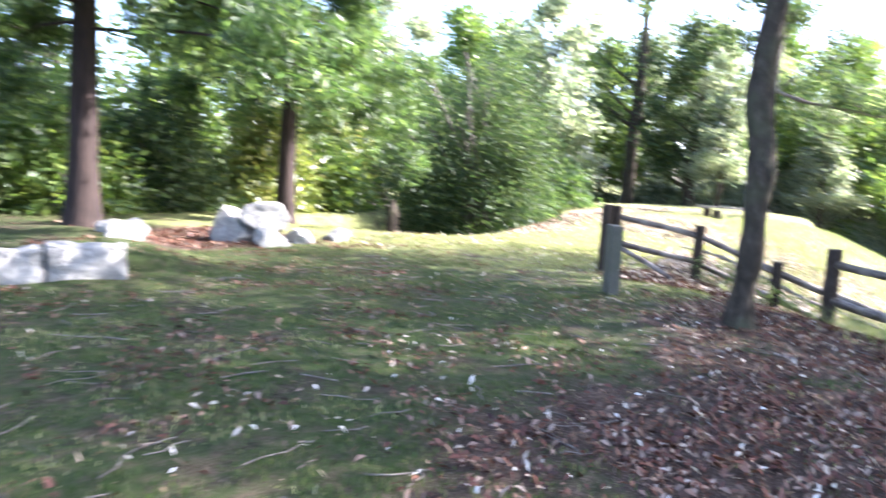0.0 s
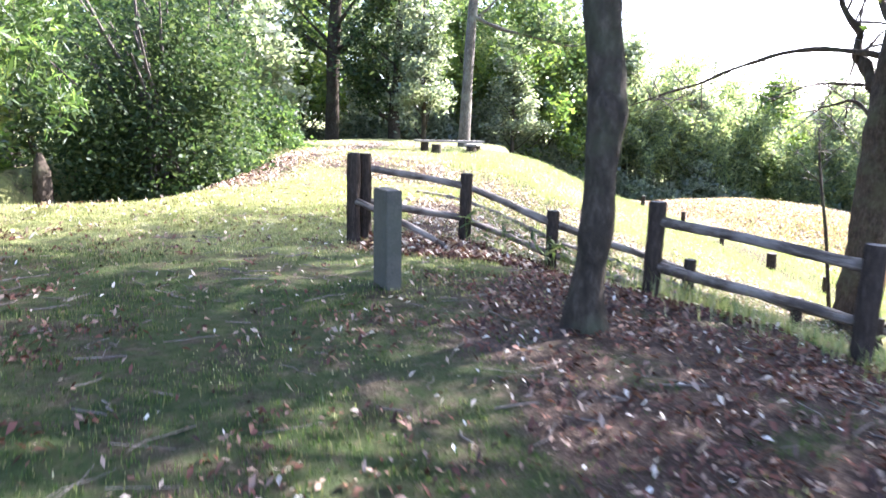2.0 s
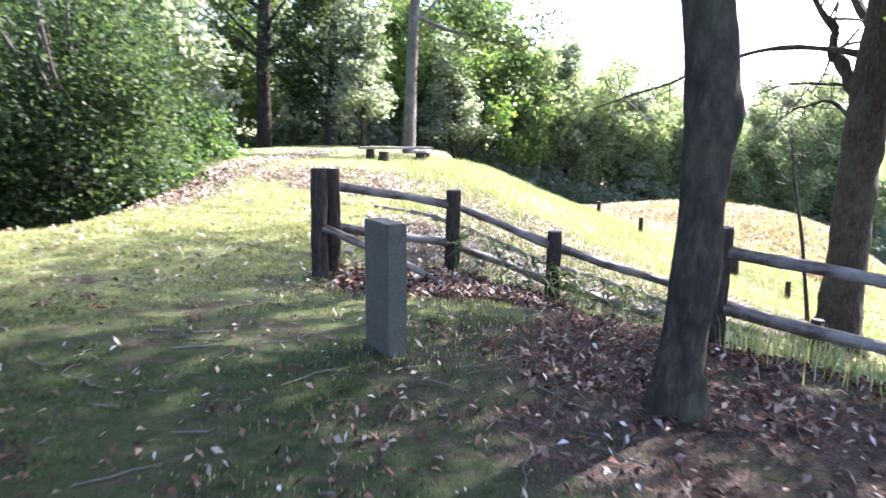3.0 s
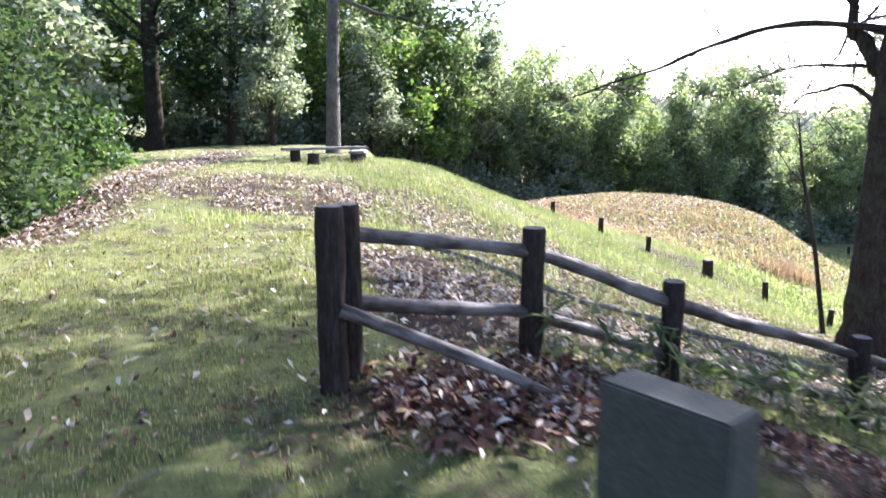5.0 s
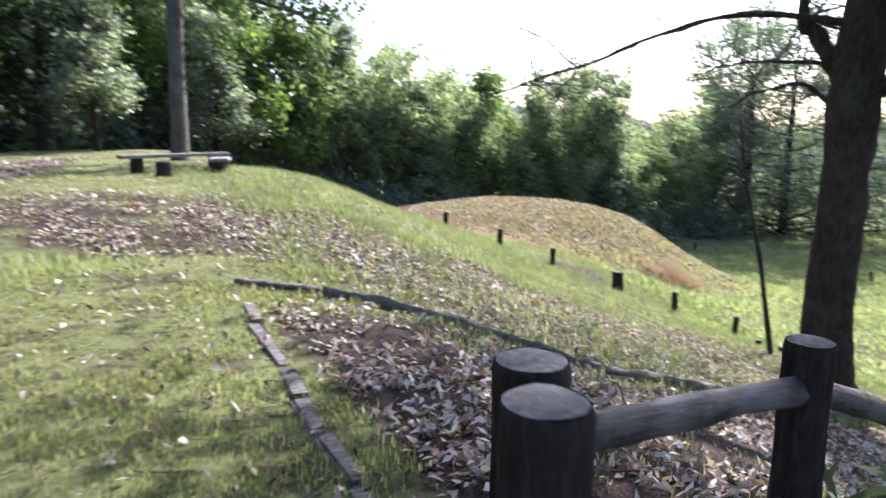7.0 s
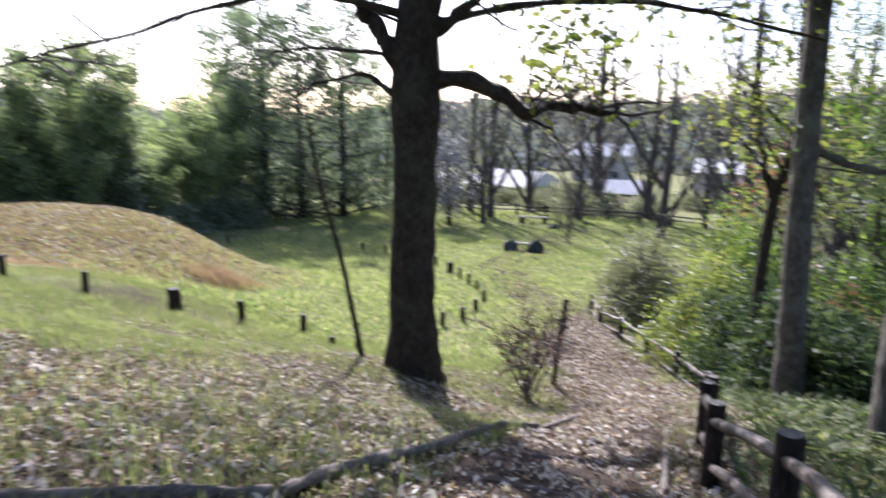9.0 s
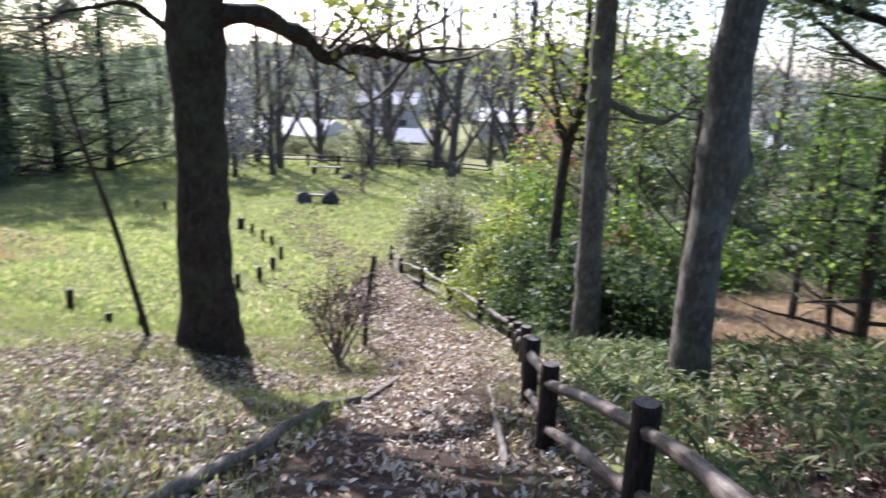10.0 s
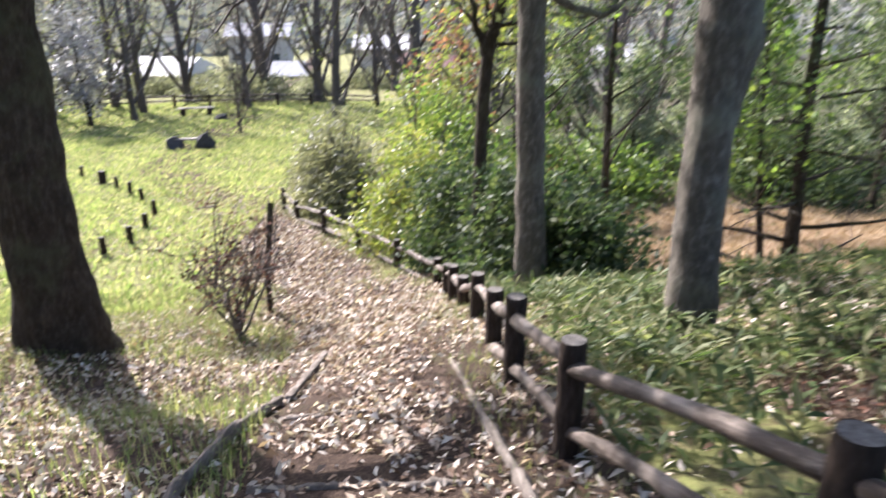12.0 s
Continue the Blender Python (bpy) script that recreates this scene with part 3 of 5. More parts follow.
tree("big_tree", BIG, [(0, 0, -0.9), (0, 0, -0.1), (-0.02, 0, 0.5), (-0.02, 0, 1.5), (0, 0, 3), (0.02, 0, 4.4), (0.05, 0, 5.4), (0.0, -0.2, 7.5), (-0.2, -0.5, 13)],
     [0.8, 0.53, 0.42, 0.365, 0.35, 0.37, 0.36, 0.24, 0.1], "massive dark-trunked spreading tree, mostly bare, on the grassy slope", BARK, LEAF_YELLOW,
     limbs=[([(0.1, -0.15, 4.75), (0.3, -0.78, 4.86), (0.44, -1.1, 4.68), (0.55, -1.42, 4.38), (0.74, -1.85, 4.4), (0.95, -2.35, 4.46), (1.07, -2.7, 4.2), (1.18, -2.98, 4.45)], 0.155),
            ([(0.55, -1.4, 4.42), (0.7, -1.7, 4.2), (0.85, -2.0, 4.05), (1.0, -2.2, 3.7)], 0.035),
            ([(0.66, -1.65, 4.4), (0.8, -1.95, 4.75), (0.9, -2.25, 5.3), (1.0, -2.3, 6.2)], 0.035),
            ([(-0.05, 0.15, 4.85), (-0.18, 0.45, 5.4), (-0.3, 0.68, 5.8), (-0.45, 0.95, 6.6), (-0.9, 1.5, 7.8)], 0.16),
            ([(-0.12, 0.35, 5.15), (-0.4, 1.0, 5.22), (-0.65, 1.65, 5.24), (-0.85, 2.2, 5.1), (-1.1, 2.75, 4.85)], 0.036),
            ([(-0.1, 0.25, 4.48), (-0.22, 0.55, 4.78), (-0.35, 0.85, 4.86), (-0.5, 1.3, 4.75), (-0.7, 1.7, 4.5)], 0.05),
            ([(0.1, -0.2, 5.6), (0.6, -1.5, 5.95), (1.1, -3.0, 6.0), (1.6, -4.4, 5.8), (2.1, -5.8, 5.4)], 0.07),
            ([(0.1, -0.2, 5.45), (0.3, -0.75, 5.85), (0.5, -1.3, 6.4), (0.6, -1.7, 7.4)], 0.12),
            ([(0, 0, 5.7), (-1.1, 1.2, 6.0), (-2.2, 2.2, 5.6), (-3.4, 3.2, 5.0), (-4.2, 3.9, 4.7)], 0.06)],
     n_limbs=28, limb_from=0.78, limb_len=6.6, aim=-150, fan=300, per=6, leaf_size=0.11, low_side=-1.6, seed=5, sub=8, sides=18, spread=0.45, rise=0.15, bare_below=8.0, lumps=0.16)
tree("grey_tree", (11.95, 2.05, gz(11.95, 2.05)), [(0, 0.02, -0.4), (0, 0.02, 0), (0.04, 0.07, 1.5), (0.12, 0.16, 4), (0.16, 0.2, 6), (0.25, 0.2, 9), (0.3, 0.2, 12)], [0.32, 0.26, 0.22, 0.2, 0.19, 0.15, 0.07],
     "slender grey-barked tree with green leaves behind the fence", BARK_GREY, LEAF_FRESH, limbs=[([(0.12, 0.12, 4.6), (0.5, -0.5, 4.35), (0.9, -1.2, 4.2), (1.3, -1.7, 4.6), (1.6, -2.3, 4.5)], 0.08)],
     n_limbs=13, limb_from=0.72, limb_len=4.2, per=14, leaf_size=0.09, spread=0.45, seed=7, bare_below=4.6, lumps=0.14)
knotted = tree("knotted_tree", (8.01, 1.48, gz(8.01, 1.48)), [(0, 0, -0.4), (0, 0, 0), (0.03, -0.02, 0.6), (0.12, -0.01, 1.6), (0.2, -0.07, 2.3), (0.26, -0.14, 2.75), (0.24, -0.1, 3.1), (0.3, -0.08, 4.0), (0.42, -0.3, 5.2), (0.5, -0.45, 8), (0.6, -0.5, 11.5)],
     [0.34, 0.27, 0.23, 0.21, 0.215, 0.3, 0.235, 0.22, 0.22, 0.15, 0.06], "grey-barked tree with a swollen knot, standing in bamboo grass", BARK_GREY, LEAF_FRESH,
     n_limbs=24, limb_from=0.76, limb_len=6.5, per=24, leaf_size=0.09, spread=0.5, seed=11, sides=16, bare_below=5.2, lumps=0.18)
bm = bmesh.new()
bmesh.ops.create_icosphere(bm, subdivisions=3, radius=0.16)
for q in bm.verts:
    q.co.z *= 1.25
    q.co += q.co.normalized() * 0.05 * noise.noise(q.co * 6)
part("burl", bm, BARK_GREY, knotted, "swollen bark knot").matrix_basis = pose(0.24, -0.3, 2.72)
tree("pine_tree", (10.5, -3.2, gz(10.5, -3.2)), [(0, 0, -0.4), (0, 0, 0), (0.1, 0.15, 2), (0.3, 0.4, 5), (0.5, 0.7, 9), (0.5, 0.9, 14)], [0.36, 0.31, 0.27, 0.25, 0.2, 0.06], "tall straight dark red-brown conifer trunk", BARK_RED, LEAF_CONIFER_HAZE,
     n_limbs=20, limb_from=0.5, limb_len=3.2, rise=0.05, out=0.85, per=36, bare_below=5.2, leaf_size=0.06, long=4.0, seed=13, lumps=0.14)
tree("thin_conifer", (15.85, -4.9, gz(15.85, -4.9)), [(0, 0, -0.4), (0, 0, 0), (0.05, 0.05, 2), (0.25, 0.1, 4), (0.4, 0.1, 7), (0.5, 0.1, 11)], [0.22, 0.18, 0.15, 0.13, 0.1, 0.03], "thin dark conifer with long dead side branches", BARK, LEAF_BROAD,
     n_limbs=24, limb_from=0.16, limb_len=2.6, rise=0.0, out=0.9, sub=4, per=7, leaf_size=0.07, bare_below=2.6, seed=17)
tree("forked_shrub_tree", (16.2, -4.5, gz(16.2, -4.5)), [(0, 0, -0.3), (0, 0, 0), (0.2, 0.1, 1.2), (0.6, 0.2, 3), (0.7, 0.4, 6)], [0.1, 0.09, 0.08, 0.06, 0.03], "slim dark tree leaning beside a conifer", BARK, LEAF_FRESH, n_limbs=8, limb_len=2, limb_from=0.5, per=5, seed=19)
tree("slim_tree", (14.3, 2.55, gz(14.3, 2.55)), [(0, 0, -0.3), (0, 0, 0), (0.0, -0.02, 2.8), (0.05, -0.1, 4.2), (0.2, -0.42, 5.3), (0.35, -0.35, 7), (0.4, -0.2, 10)], [0.15, 0.13, 0.115, 0.105, 0.09, 0.06, 0.02], "slim dark forked tree rising out of the bushes", BARK, LEAF_YELLOW,
     limbs=[([(0.05, -0.1, 4.2), (0.1, 0.15, 4.9), (0.15, 0.3, 5.8), (0.1, 0.5, 7.2)], 0.07), ([(0.1, -0.25, 4.7), (0.15, -0.6, 4.75), (0.2, -0.85, 4.55), (0.25, -0.95, 4.2)], 0.05), ([(0.1, -0.25, 4.4), (0.5, -0.9, 4.4), (0.7, -1.2, 4.0)], 0.04)],
     n_limbs=9, limb_from=0.5, limb_len=2.6, per=2, leaf_size=0.08, spread=0.4, seed=21, bare_below=4.4, sub=5, lumps=0.1)
tree("bent_sapling", (9.6, 8.95, gz(9.6, 8.95)), [(0, 0, -0.2), (0, 0, 0), (-0.08, 0.15, 0.9), (-0.15, 0.3, 1.8), (-0.3, 0.65, 3.2), (-0.4, 0.75, 4.2)], [0.055, 0.05, 0.045, 0.04, 0.03, 0.012],
     "thin dark bent sapling beside the big tree", BARK, None, n_limbs=6, limb_from=0.7, limb_len=0.9, sub=3, sub_len=0.4, per=3, spread=0.15, leaf_size=0.06, seed=23, sides=8)
tree("bench_tree", (1.4, 22.2, gz(1.4, 22.2)), [(0, 0, -0.4), (0, 0, 0), (0.05, 0, 2), (0.1, 0, 4), (0.25, 0, 7), (0.3, 0, 12)], [0.33, 0.26, 0.22, 0.2, 0.18, 0.08], "straight grey tree trunk behind the benches", BARK_GREY, LEAF_BROAD,
     limbs=[([(0.15, -0.05, 5.2), (1.2, -0.2, 4.7), (2.4, -0.4, 4.5), (3.6, -0.3, 4.2), (4.4, -0.3, 4.0), (5.4, -0.2, 4.8)], 0.08)], n_limbs=9, limb_from=0.65, limb_len=3, per=12, leaf_size=0.15, seed=29)
tree("old_tree", (-5.86, 33.0, gz(-5.86, 33)), [(0, 0, -0.5), (0, 0, 0), (0.05, 0, 3), (0.1, 0, 6), (0.3, 0, 9), (0.2, 0, 14)], [0.5, 0.42, 0.36, 0.36, 0.28, 0.1], "dark thick-trunked tree at the wood's edge", BARK, LEAF_BROAD,
     limbs=[([(0.1, 0, 5.4), (1.1, -0.4, 6.0), (2.2, -0.5, 7.0), (3.2, -0.5, 8.5)], 0.14), ([(0, 0, 5.2), (-1.0, -0.3, 6.0), (-2.0, -0.4, 6.5), (-3, -0.5, 8)], 0.12)], n_limbs=10, limb_from=0.5, limb_len=4, per=9, leaf_size=0.17, seed=31)
tree("old_tree", (-2.2, 32.0, gz(-2.2, 32)), [(0, 0, -0.5), (0, 0, 0), (-0.1, 0, 1.6), (0.1, 0, 3.2), (0.2, 0, 6), (0.2, 0, 10)], [0.42, 0.36, 0.3, 0.25, 0.18, 0.06], "dark tree with a bent low limb at the wood's edge", BARK, LEAF_BROAD,
     limbs=[([(-0.1, 0, 0.9), (-1.0, -0.2, 1.5), (-1.8, -0.3, 2.6), (-2.3, -0.3, 4)], 0.14)], n_limbs=10, limb_from=0.4, limb_len=3.5, per=14, leaf_size=0.17, seed=37)
for i, (x, y, h) in enumerate(((-8.0, -1.6, 12), (-9.4, 5.2, 13))):
    tree("cedar_tree", (x, y, gz(x, y)), [(0, 0, -0.4), (0, 0, 0), (0.02, 0, 0.6), (0.05, 0, 3), (0.1, 0, 6), (0.1, 0, h)], [0.4, 0.31, 0.22, 0.19, 0.16, 0.05], "dark straight cedar trunk with drooping green foliage", BARK_RED, LEAF_CEDAR,
         n_limbs=42, limb_from=0.6, limb_len=3.6, rise=-0.55, out=0.9, sub=7, sub_len=1.0, limb_r=0.14, per=24, spread=0.14, leaf_size=0.05, long=4.5, seed=41 + i, flat=1.0)

# ---- bushes ----
def bush(name, at, size, label, leaf, clumps=90, per=45, leaf_size=0.09, seed=1, group="", spread=0.2, stems=9, category="bush", long=1.7, hollow=0.55):
    rng = np.random.default_rng(seed)
    t = thing(name, at, label, category, group)
    rx, ry, h = size
    tubes = []
    for i in range(stems):
        a = rng.random() * 6.28
        tip = np.array([rx * 0.75 * math.cos(a) * rng.random(), ry * 0.75 * math.sin(a) * rng.random(), h * rng.uniform(0.55, 0.9)])
        q = np.linspace(0, 1, 6)[:, None]
        P = q * tip + np.array([rx, ry, 0]) * 0.12 * (1 - q) * rng.normal(0, 1, 3) + 0.06 * h * np.sin(q * 3 + a) * np.array([[math.sin(a), math.cos(a), 0]])
        P[0, 2] = -0.15
        tubes.append(tube_open(P, np.linspace(0.018 * h, 0.004 * h, 6), 5, 0.1, rng))
    v, f = joined(tubes)
    solid("stems", v, f, TWIG, t)["kind"] = "stuff"
    d = rng.normal(0, 1, (clumps, 3))
    d[:, 2] = np.abs(d[:, 2])
    d /= np.linalg.norm(d, axis=1)[:, None]
    r = (hollow + (1 - hollow) * rng.random((clumps, 1))) * (0.82 + 0.3 * np.sin(d[:, :1] * 5 + seed) * np.cos(d[:, 1:2] * 4 - seed))
    c = d * r * np.array([rx, ry, h])
    v, f = leaf_cloud(c, per, (spread * (rx + ry) / 2.4, spread * (rx + ry) / 2.4, spread * h * 0.45), leaf_size, rng, 0.6, long)
    v[:, 2] = np.abs(v[:, 2])
    solid("foliage", v, f, leaf, t)
    return t


def at_ground(x, y, dz=0.0):
    return (x, y, gz(x, y) + dz)


# big evergreen thicket west of the trail
bush("evergreen_thicket", at_ground(-6.7, 12.2), (3.1, 3.4, 6.2), "tall dense evergreen thicket beside the leaf-strewn trail", LEAF_THICKET, 230, 150, 0.085, 1, spread=0.17, stems=26)
bush("evergreen_thicket", at_ground(-8.6, 17.5), (3.6, 3.4, 7.4), "tall dense evergreen thicket behind another", LEAF_THICKET, 190, 110, 0.11, 2, spread=0.17, stems=18)
bush("low_bush", at_ground(-5.1, 12.2), (1.4, 2.4, 1.5), "low bright green bush along the trail", LEAF_CEDAR, 70, 60, 0.1, 3, "low bushes by the trail")
bush("low_bush", at_ground(-5.0, 15.6), (1.3, 1.8, 1.7), "low bright green bush along the trail", LEAF_CEDAR, 60, 60, 0.1, 4, "low bushes by the trail")
for i, (x, y, rx, h, lf) in enumerate(((-13.6, -1.5, 2.2, 3.6, LEAF_BROAD), (-13.2, 1.6, 2.2, 3.9, LEAF_FRESH), (-12.6, 4.2, 2.0, 3.6, LEAF_BROAD), (-11.6, 7.0, 1.7, 3.8, LEAF_YELLOW), (-10.9, 9.4, 1.5, 2.8, LEAF_FRESH), (-14.5, -5.5, 2.6, 4.0, LEAF_BROAD),
                                    (-17, 3, 3.2, 7.5, LEAF_BROAD), (-16.5, 8, 3.2, 8.0, LEAF_FRESH), (-17.5, -3, 3.2, 8, LEAF_BROAD), (-14.5, 13, 3, 7, LEAF_YELLOW), (-15, 18, 3.5, 8, LEAF_BROAD), (-18, -8, 3.4, 8, LEAF_FRESH))):
    bush("hedge_bush", at_ground(x, y), (rx, rx, h), "dense leafy green bush under the cedars", lf, 120, 70, 0.11 if h < 5 else 0.16, 10 + i, "bushes under the cedars", spread=0.2, stems=12)
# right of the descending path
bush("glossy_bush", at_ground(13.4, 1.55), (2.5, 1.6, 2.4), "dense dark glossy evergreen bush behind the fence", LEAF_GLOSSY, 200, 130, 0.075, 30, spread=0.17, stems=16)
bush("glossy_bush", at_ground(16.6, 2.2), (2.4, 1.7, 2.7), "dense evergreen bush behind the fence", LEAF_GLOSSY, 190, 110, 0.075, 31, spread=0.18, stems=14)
bush("yellow_green_bush", at_ground(19.0, 3.2), (2.6, 1.9, 2.8), "yellow-green leafy bush by the fence", LEAF_YELLOW, 180, 95, 0.075, 32, spread=0.2, stems=14)
bush("yellow_green_bush", at_ground(26.5, 2.6), (2.2, 1.8, 2.8), "bright yellow-green leafy bush further down the path", LEAF_YELLOW, 150, 75, 0.085, 33, stems=14)
bush("grey_bush", at_ground(25.2, 5.7), (2.6, 1.6, 3.4), "fine grey-green feathery bush beside the path", leafy("grey_green_leaves", [(0.11, 0.115, 0.07), (0.17, 0.175, 0.1), (0.24, 0.23, 0.14)], 0.4, 0.05), 170, 70, 0.06, 34, long=4, spread=0.22, stems=24)
bush("yellow_green_bush", at_ground(22.6, 2.4), (2.3, 1.9, 4.6), "tall yellow-green leafy bush among others behind the fence", LEAF_FRESH, 170, 80, 0.085, 39, stems=14)
bush("yellow_green_bush", at_ground(29.0, 1.6), (2.8, 2.4, 5.6), "tall bright yellow-green bush beyond the lower fence", LEAF_YELLOW, 170, 70, 0.1, 40, stems=14)
bush("green_bush", at_ground(25.5, -1.6), (2.4, 2.2, 3.6), "leafy green bush beyond the glossy ones", LEAF_FRESH, 150, 70, 0.1, 41, stems=14)
bush("red_bush", at_ground(22.0, -0.4), (1.3, 1.1, 2.6), "reddish autumn bush among green ones", LEAF_RED, 50, 24, 0.09, 35, stems=12)
bush("green_bush", at_ground(29, -13), (3.5, 3.0, 3.0), "leafy green bush on the lower slope", LEAF_BROAD, 130, 50, 0.13, 37, stems=12)
bush("green_bush", at_ground(30, -5.5), (3.4, 3.0, 2.8), "leafy green bush on the lower slope", LEAF_FRESH, 130, 45, 0.14, 38, stems=12)
tree("maple_tree", at_ground(31, 0.5), [(0, 0, -0.3), (0, 0, 0), (0.1, 0.1, 2), (0.1, 0.2, 4), (0.1, 0.2, 7)], [0.16, 0.14, 0.11, 0.08, 0.03], "small maple with thin red autumn leaves", BARK, LEAF_RED, n_limbs=8, limb_from=0.3, limb_len=2.2, per=3, leaf_size=0.14, seed=51)
for i, (x, y, h, lf, n) in enumerate(((24.5, 0.6, 11, LEAF_YELLOW, 4), (29, -2.4, 12, LEAF_BROAD, 4), (19.5, -1.8, 9, LEAF_BROAD, 4), (23, -6.6, 11, LEAF_BROAD, 4), (18.5, -10.5, 10, LEAF_FRESH, 5), (31, -11, 11, LEAF_BROAD, 6), (26, -15, 11, LEAF_BROAD, 8), (37, -3, 13, LEAF_YELLOW, 4))):
    tree("slope_tree", at_ground(x, y), [(0, 0, -0.3), (0, 0, 0), (0.1, 0.05, h * 0.25), (-0.05, 0.2, h * 0.5), (0.1, 0.1, h)], [0.17, 0.14, 0.11, 0.08, 0.02], "slim dark tree with sparse green leaves on the lower slope", BARK, lf, n_limbs=14, limb_from=0.4, limb_len=3.2, sub=5, per=n, bare_below=4.4, leaf_size=0.085, seed=60 + i, group="slope trees")
# bare many-stemmed shrub by the path
tree("bare_shrub", at_ground(11.6, 6.5), [(0, 0, -0.2), (0, 0, 0), (0.02, 0, 0.25), (0.05, 0, 0.6)], [0.05, 0.045, 0.04, 0.02], "bare twiggy dark shrub beside the path", TWIG, LEAF_DEAD, n_limbs=12, limb_from=0.1, limb_len=1.8, rise=0.5, out=0.5, sub=7, sub_len=0.55, per=1, spread=0.06, leaf_size=0.04, seed=71, category="shrub", limb_r=0.4)
tree("bare_shrub", at_ground(12.6, 6.2), [(0, 0, -0.2), (0, 0, 0), (0.1, 0, 0.7), (0.15, -0.05, 1.1), (0.35, -0.1, 1.75)], [0.05, 0.045, 0.05, 0.045, 0.05], "broken dark dead stem leaning beside a shrub", BARK, None, n_limbs=2, limb_from=0.5, limb_len=0.5, sub=2, sub_len=0.3, seed=72, category="shrub")

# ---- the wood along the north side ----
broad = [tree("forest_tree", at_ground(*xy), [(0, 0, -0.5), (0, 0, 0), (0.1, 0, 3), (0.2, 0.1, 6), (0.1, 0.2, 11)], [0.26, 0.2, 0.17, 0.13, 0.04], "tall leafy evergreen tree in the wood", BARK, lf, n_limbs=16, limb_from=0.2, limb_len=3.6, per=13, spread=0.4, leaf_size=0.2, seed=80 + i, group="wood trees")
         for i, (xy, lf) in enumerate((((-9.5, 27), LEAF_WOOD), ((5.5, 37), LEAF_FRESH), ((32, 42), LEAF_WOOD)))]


def bamboo(at, seed):
    rng = np.random.default_rng(seed)
    t = thing("bamboo_clump", at, "clump of tall arching bamboo with feathery yellow-green tips", "bamboo", "bamboo grove")
    culms, tips = [], []
    for i in range(13):
        a, h = rng.random() * 6.28, rng.uniform(6, 11.5)
        b = np.array([rng.normal(0, 1.0), rng.normal(0, 0.8), 0])
        q = np.linspace(0, 1, 9)[:, None]
        P = b + q * np.array([0, 0, h]) + q ** 3 * np.array([math.cos(a), math.sin(a), -0.35]) * rng.uniform(1.5, 3.6)
        P[0, 2] = -0.3
        culms.append(tube_open(P, np.linspace(0.05, 0.008, 9), 5))
        tips += list(along(P[3:], rng, 22) + rng.normal(0, 0.22, (22, 3)))
    v, f = joined(culms)
    solid("culm_cluster", v, f, CULM, t)["kind"] = "stuff"
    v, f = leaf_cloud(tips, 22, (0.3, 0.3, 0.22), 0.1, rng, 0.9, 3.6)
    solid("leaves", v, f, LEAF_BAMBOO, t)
    return t


CULM = surface("bamboo_culm", (0.05, 0.06, 0.03), (0.1, 0.115, 0.05), (0.17, 0.18, 0.09), 2, 20, 0.5, 0.2, 0.005)
groves = [bamboo(at_ground(12, 40), 1), bamboo(at_ground(20, 42), 2)]
pr = random.Random(4)


def plant(source, x, y, s):
    c = copy_thing(source, Matrix.Translation(at_ground(x, y)) @ Matrix.Rotation(pr.uniform(0, 6.28), 4, "Z") @ Matrix.Diagonal((s, s, s * pr.uniform(0.9, 1.1), 1)))
    return c


for i in range(40):
    x = 0 + (i % 20) * 2.3 + (1.1 if i >= 20 else 0) + pr.uniform(-0.8, 0.8)
    plant(groves[i % 2], x, 39.5 + (3.2 if i >= 20 else 0) + 0.05 * abs(x - 20) + pr.uniform(-1.2, 1.2) - (2 if x > 24 else 0), pr.choice((0.7, 0.8, 0.9, 1.0, 1.15)))
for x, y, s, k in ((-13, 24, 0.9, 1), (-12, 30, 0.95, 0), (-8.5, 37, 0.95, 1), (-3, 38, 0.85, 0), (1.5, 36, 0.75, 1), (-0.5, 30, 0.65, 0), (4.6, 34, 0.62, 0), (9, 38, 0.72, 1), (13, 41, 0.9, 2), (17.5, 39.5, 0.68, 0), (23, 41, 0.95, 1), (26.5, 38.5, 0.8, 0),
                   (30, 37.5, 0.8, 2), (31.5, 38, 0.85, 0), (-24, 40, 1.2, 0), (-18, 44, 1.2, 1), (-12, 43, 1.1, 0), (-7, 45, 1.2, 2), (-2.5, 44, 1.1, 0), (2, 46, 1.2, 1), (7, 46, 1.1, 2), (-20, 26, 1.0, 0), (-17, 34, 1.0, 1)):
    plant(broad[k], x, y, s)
for x, y, s in ((6.5, 40.5, 1.2), (8.2, 41.5, 1.3), (10, 42, 1.1), (13.5, 43, 1.1), (16.5, 43.5, 1.15)):
    plant(groves[1], x, y, s)
for x, y, s, k in ((38, -14, 0.7, 0), (44, -20, 0.8, 1), (33, -20, 0.7, 2), (48, -9, 0.7, 0), (41, -5, 0.55, 1), (17.5, -13.5, 0.6, 0), (21, -18, 0.7, 2), (27, -20, 0.7, 0), (36, -9, 0.5, 2)):
    plant(broad[k], x, y, s)
under = bush("undergrowth", at_ground(-1, 34.5), (2.6, 1.6, 2.2), "dark evergreen undergrowth at the foot of the wood", LEAF_WOOD, 110, 40, 0.16, 90, "undergrowth of the wood")
for i in range(22):
    x = -14 + i * 2.6
    plant(under, x + pr.uniform(-1, 1), 36.5 + (2.5 if 2 < x < 30 else 0) + pr.uniform(-1.2, 1.2), pr.uniform(0.8, 1.3))
for i in range(12):
    plant(under, 28 + pr.uniform(0, 14), -22 + i * 1.9, pr.uniform(0.7, 1.2))
for x in (2.5, 4.5, 6.5, 8.5, 11, 14):
    plant(under, x, 36.5 + 0.25 * x, 1.0)
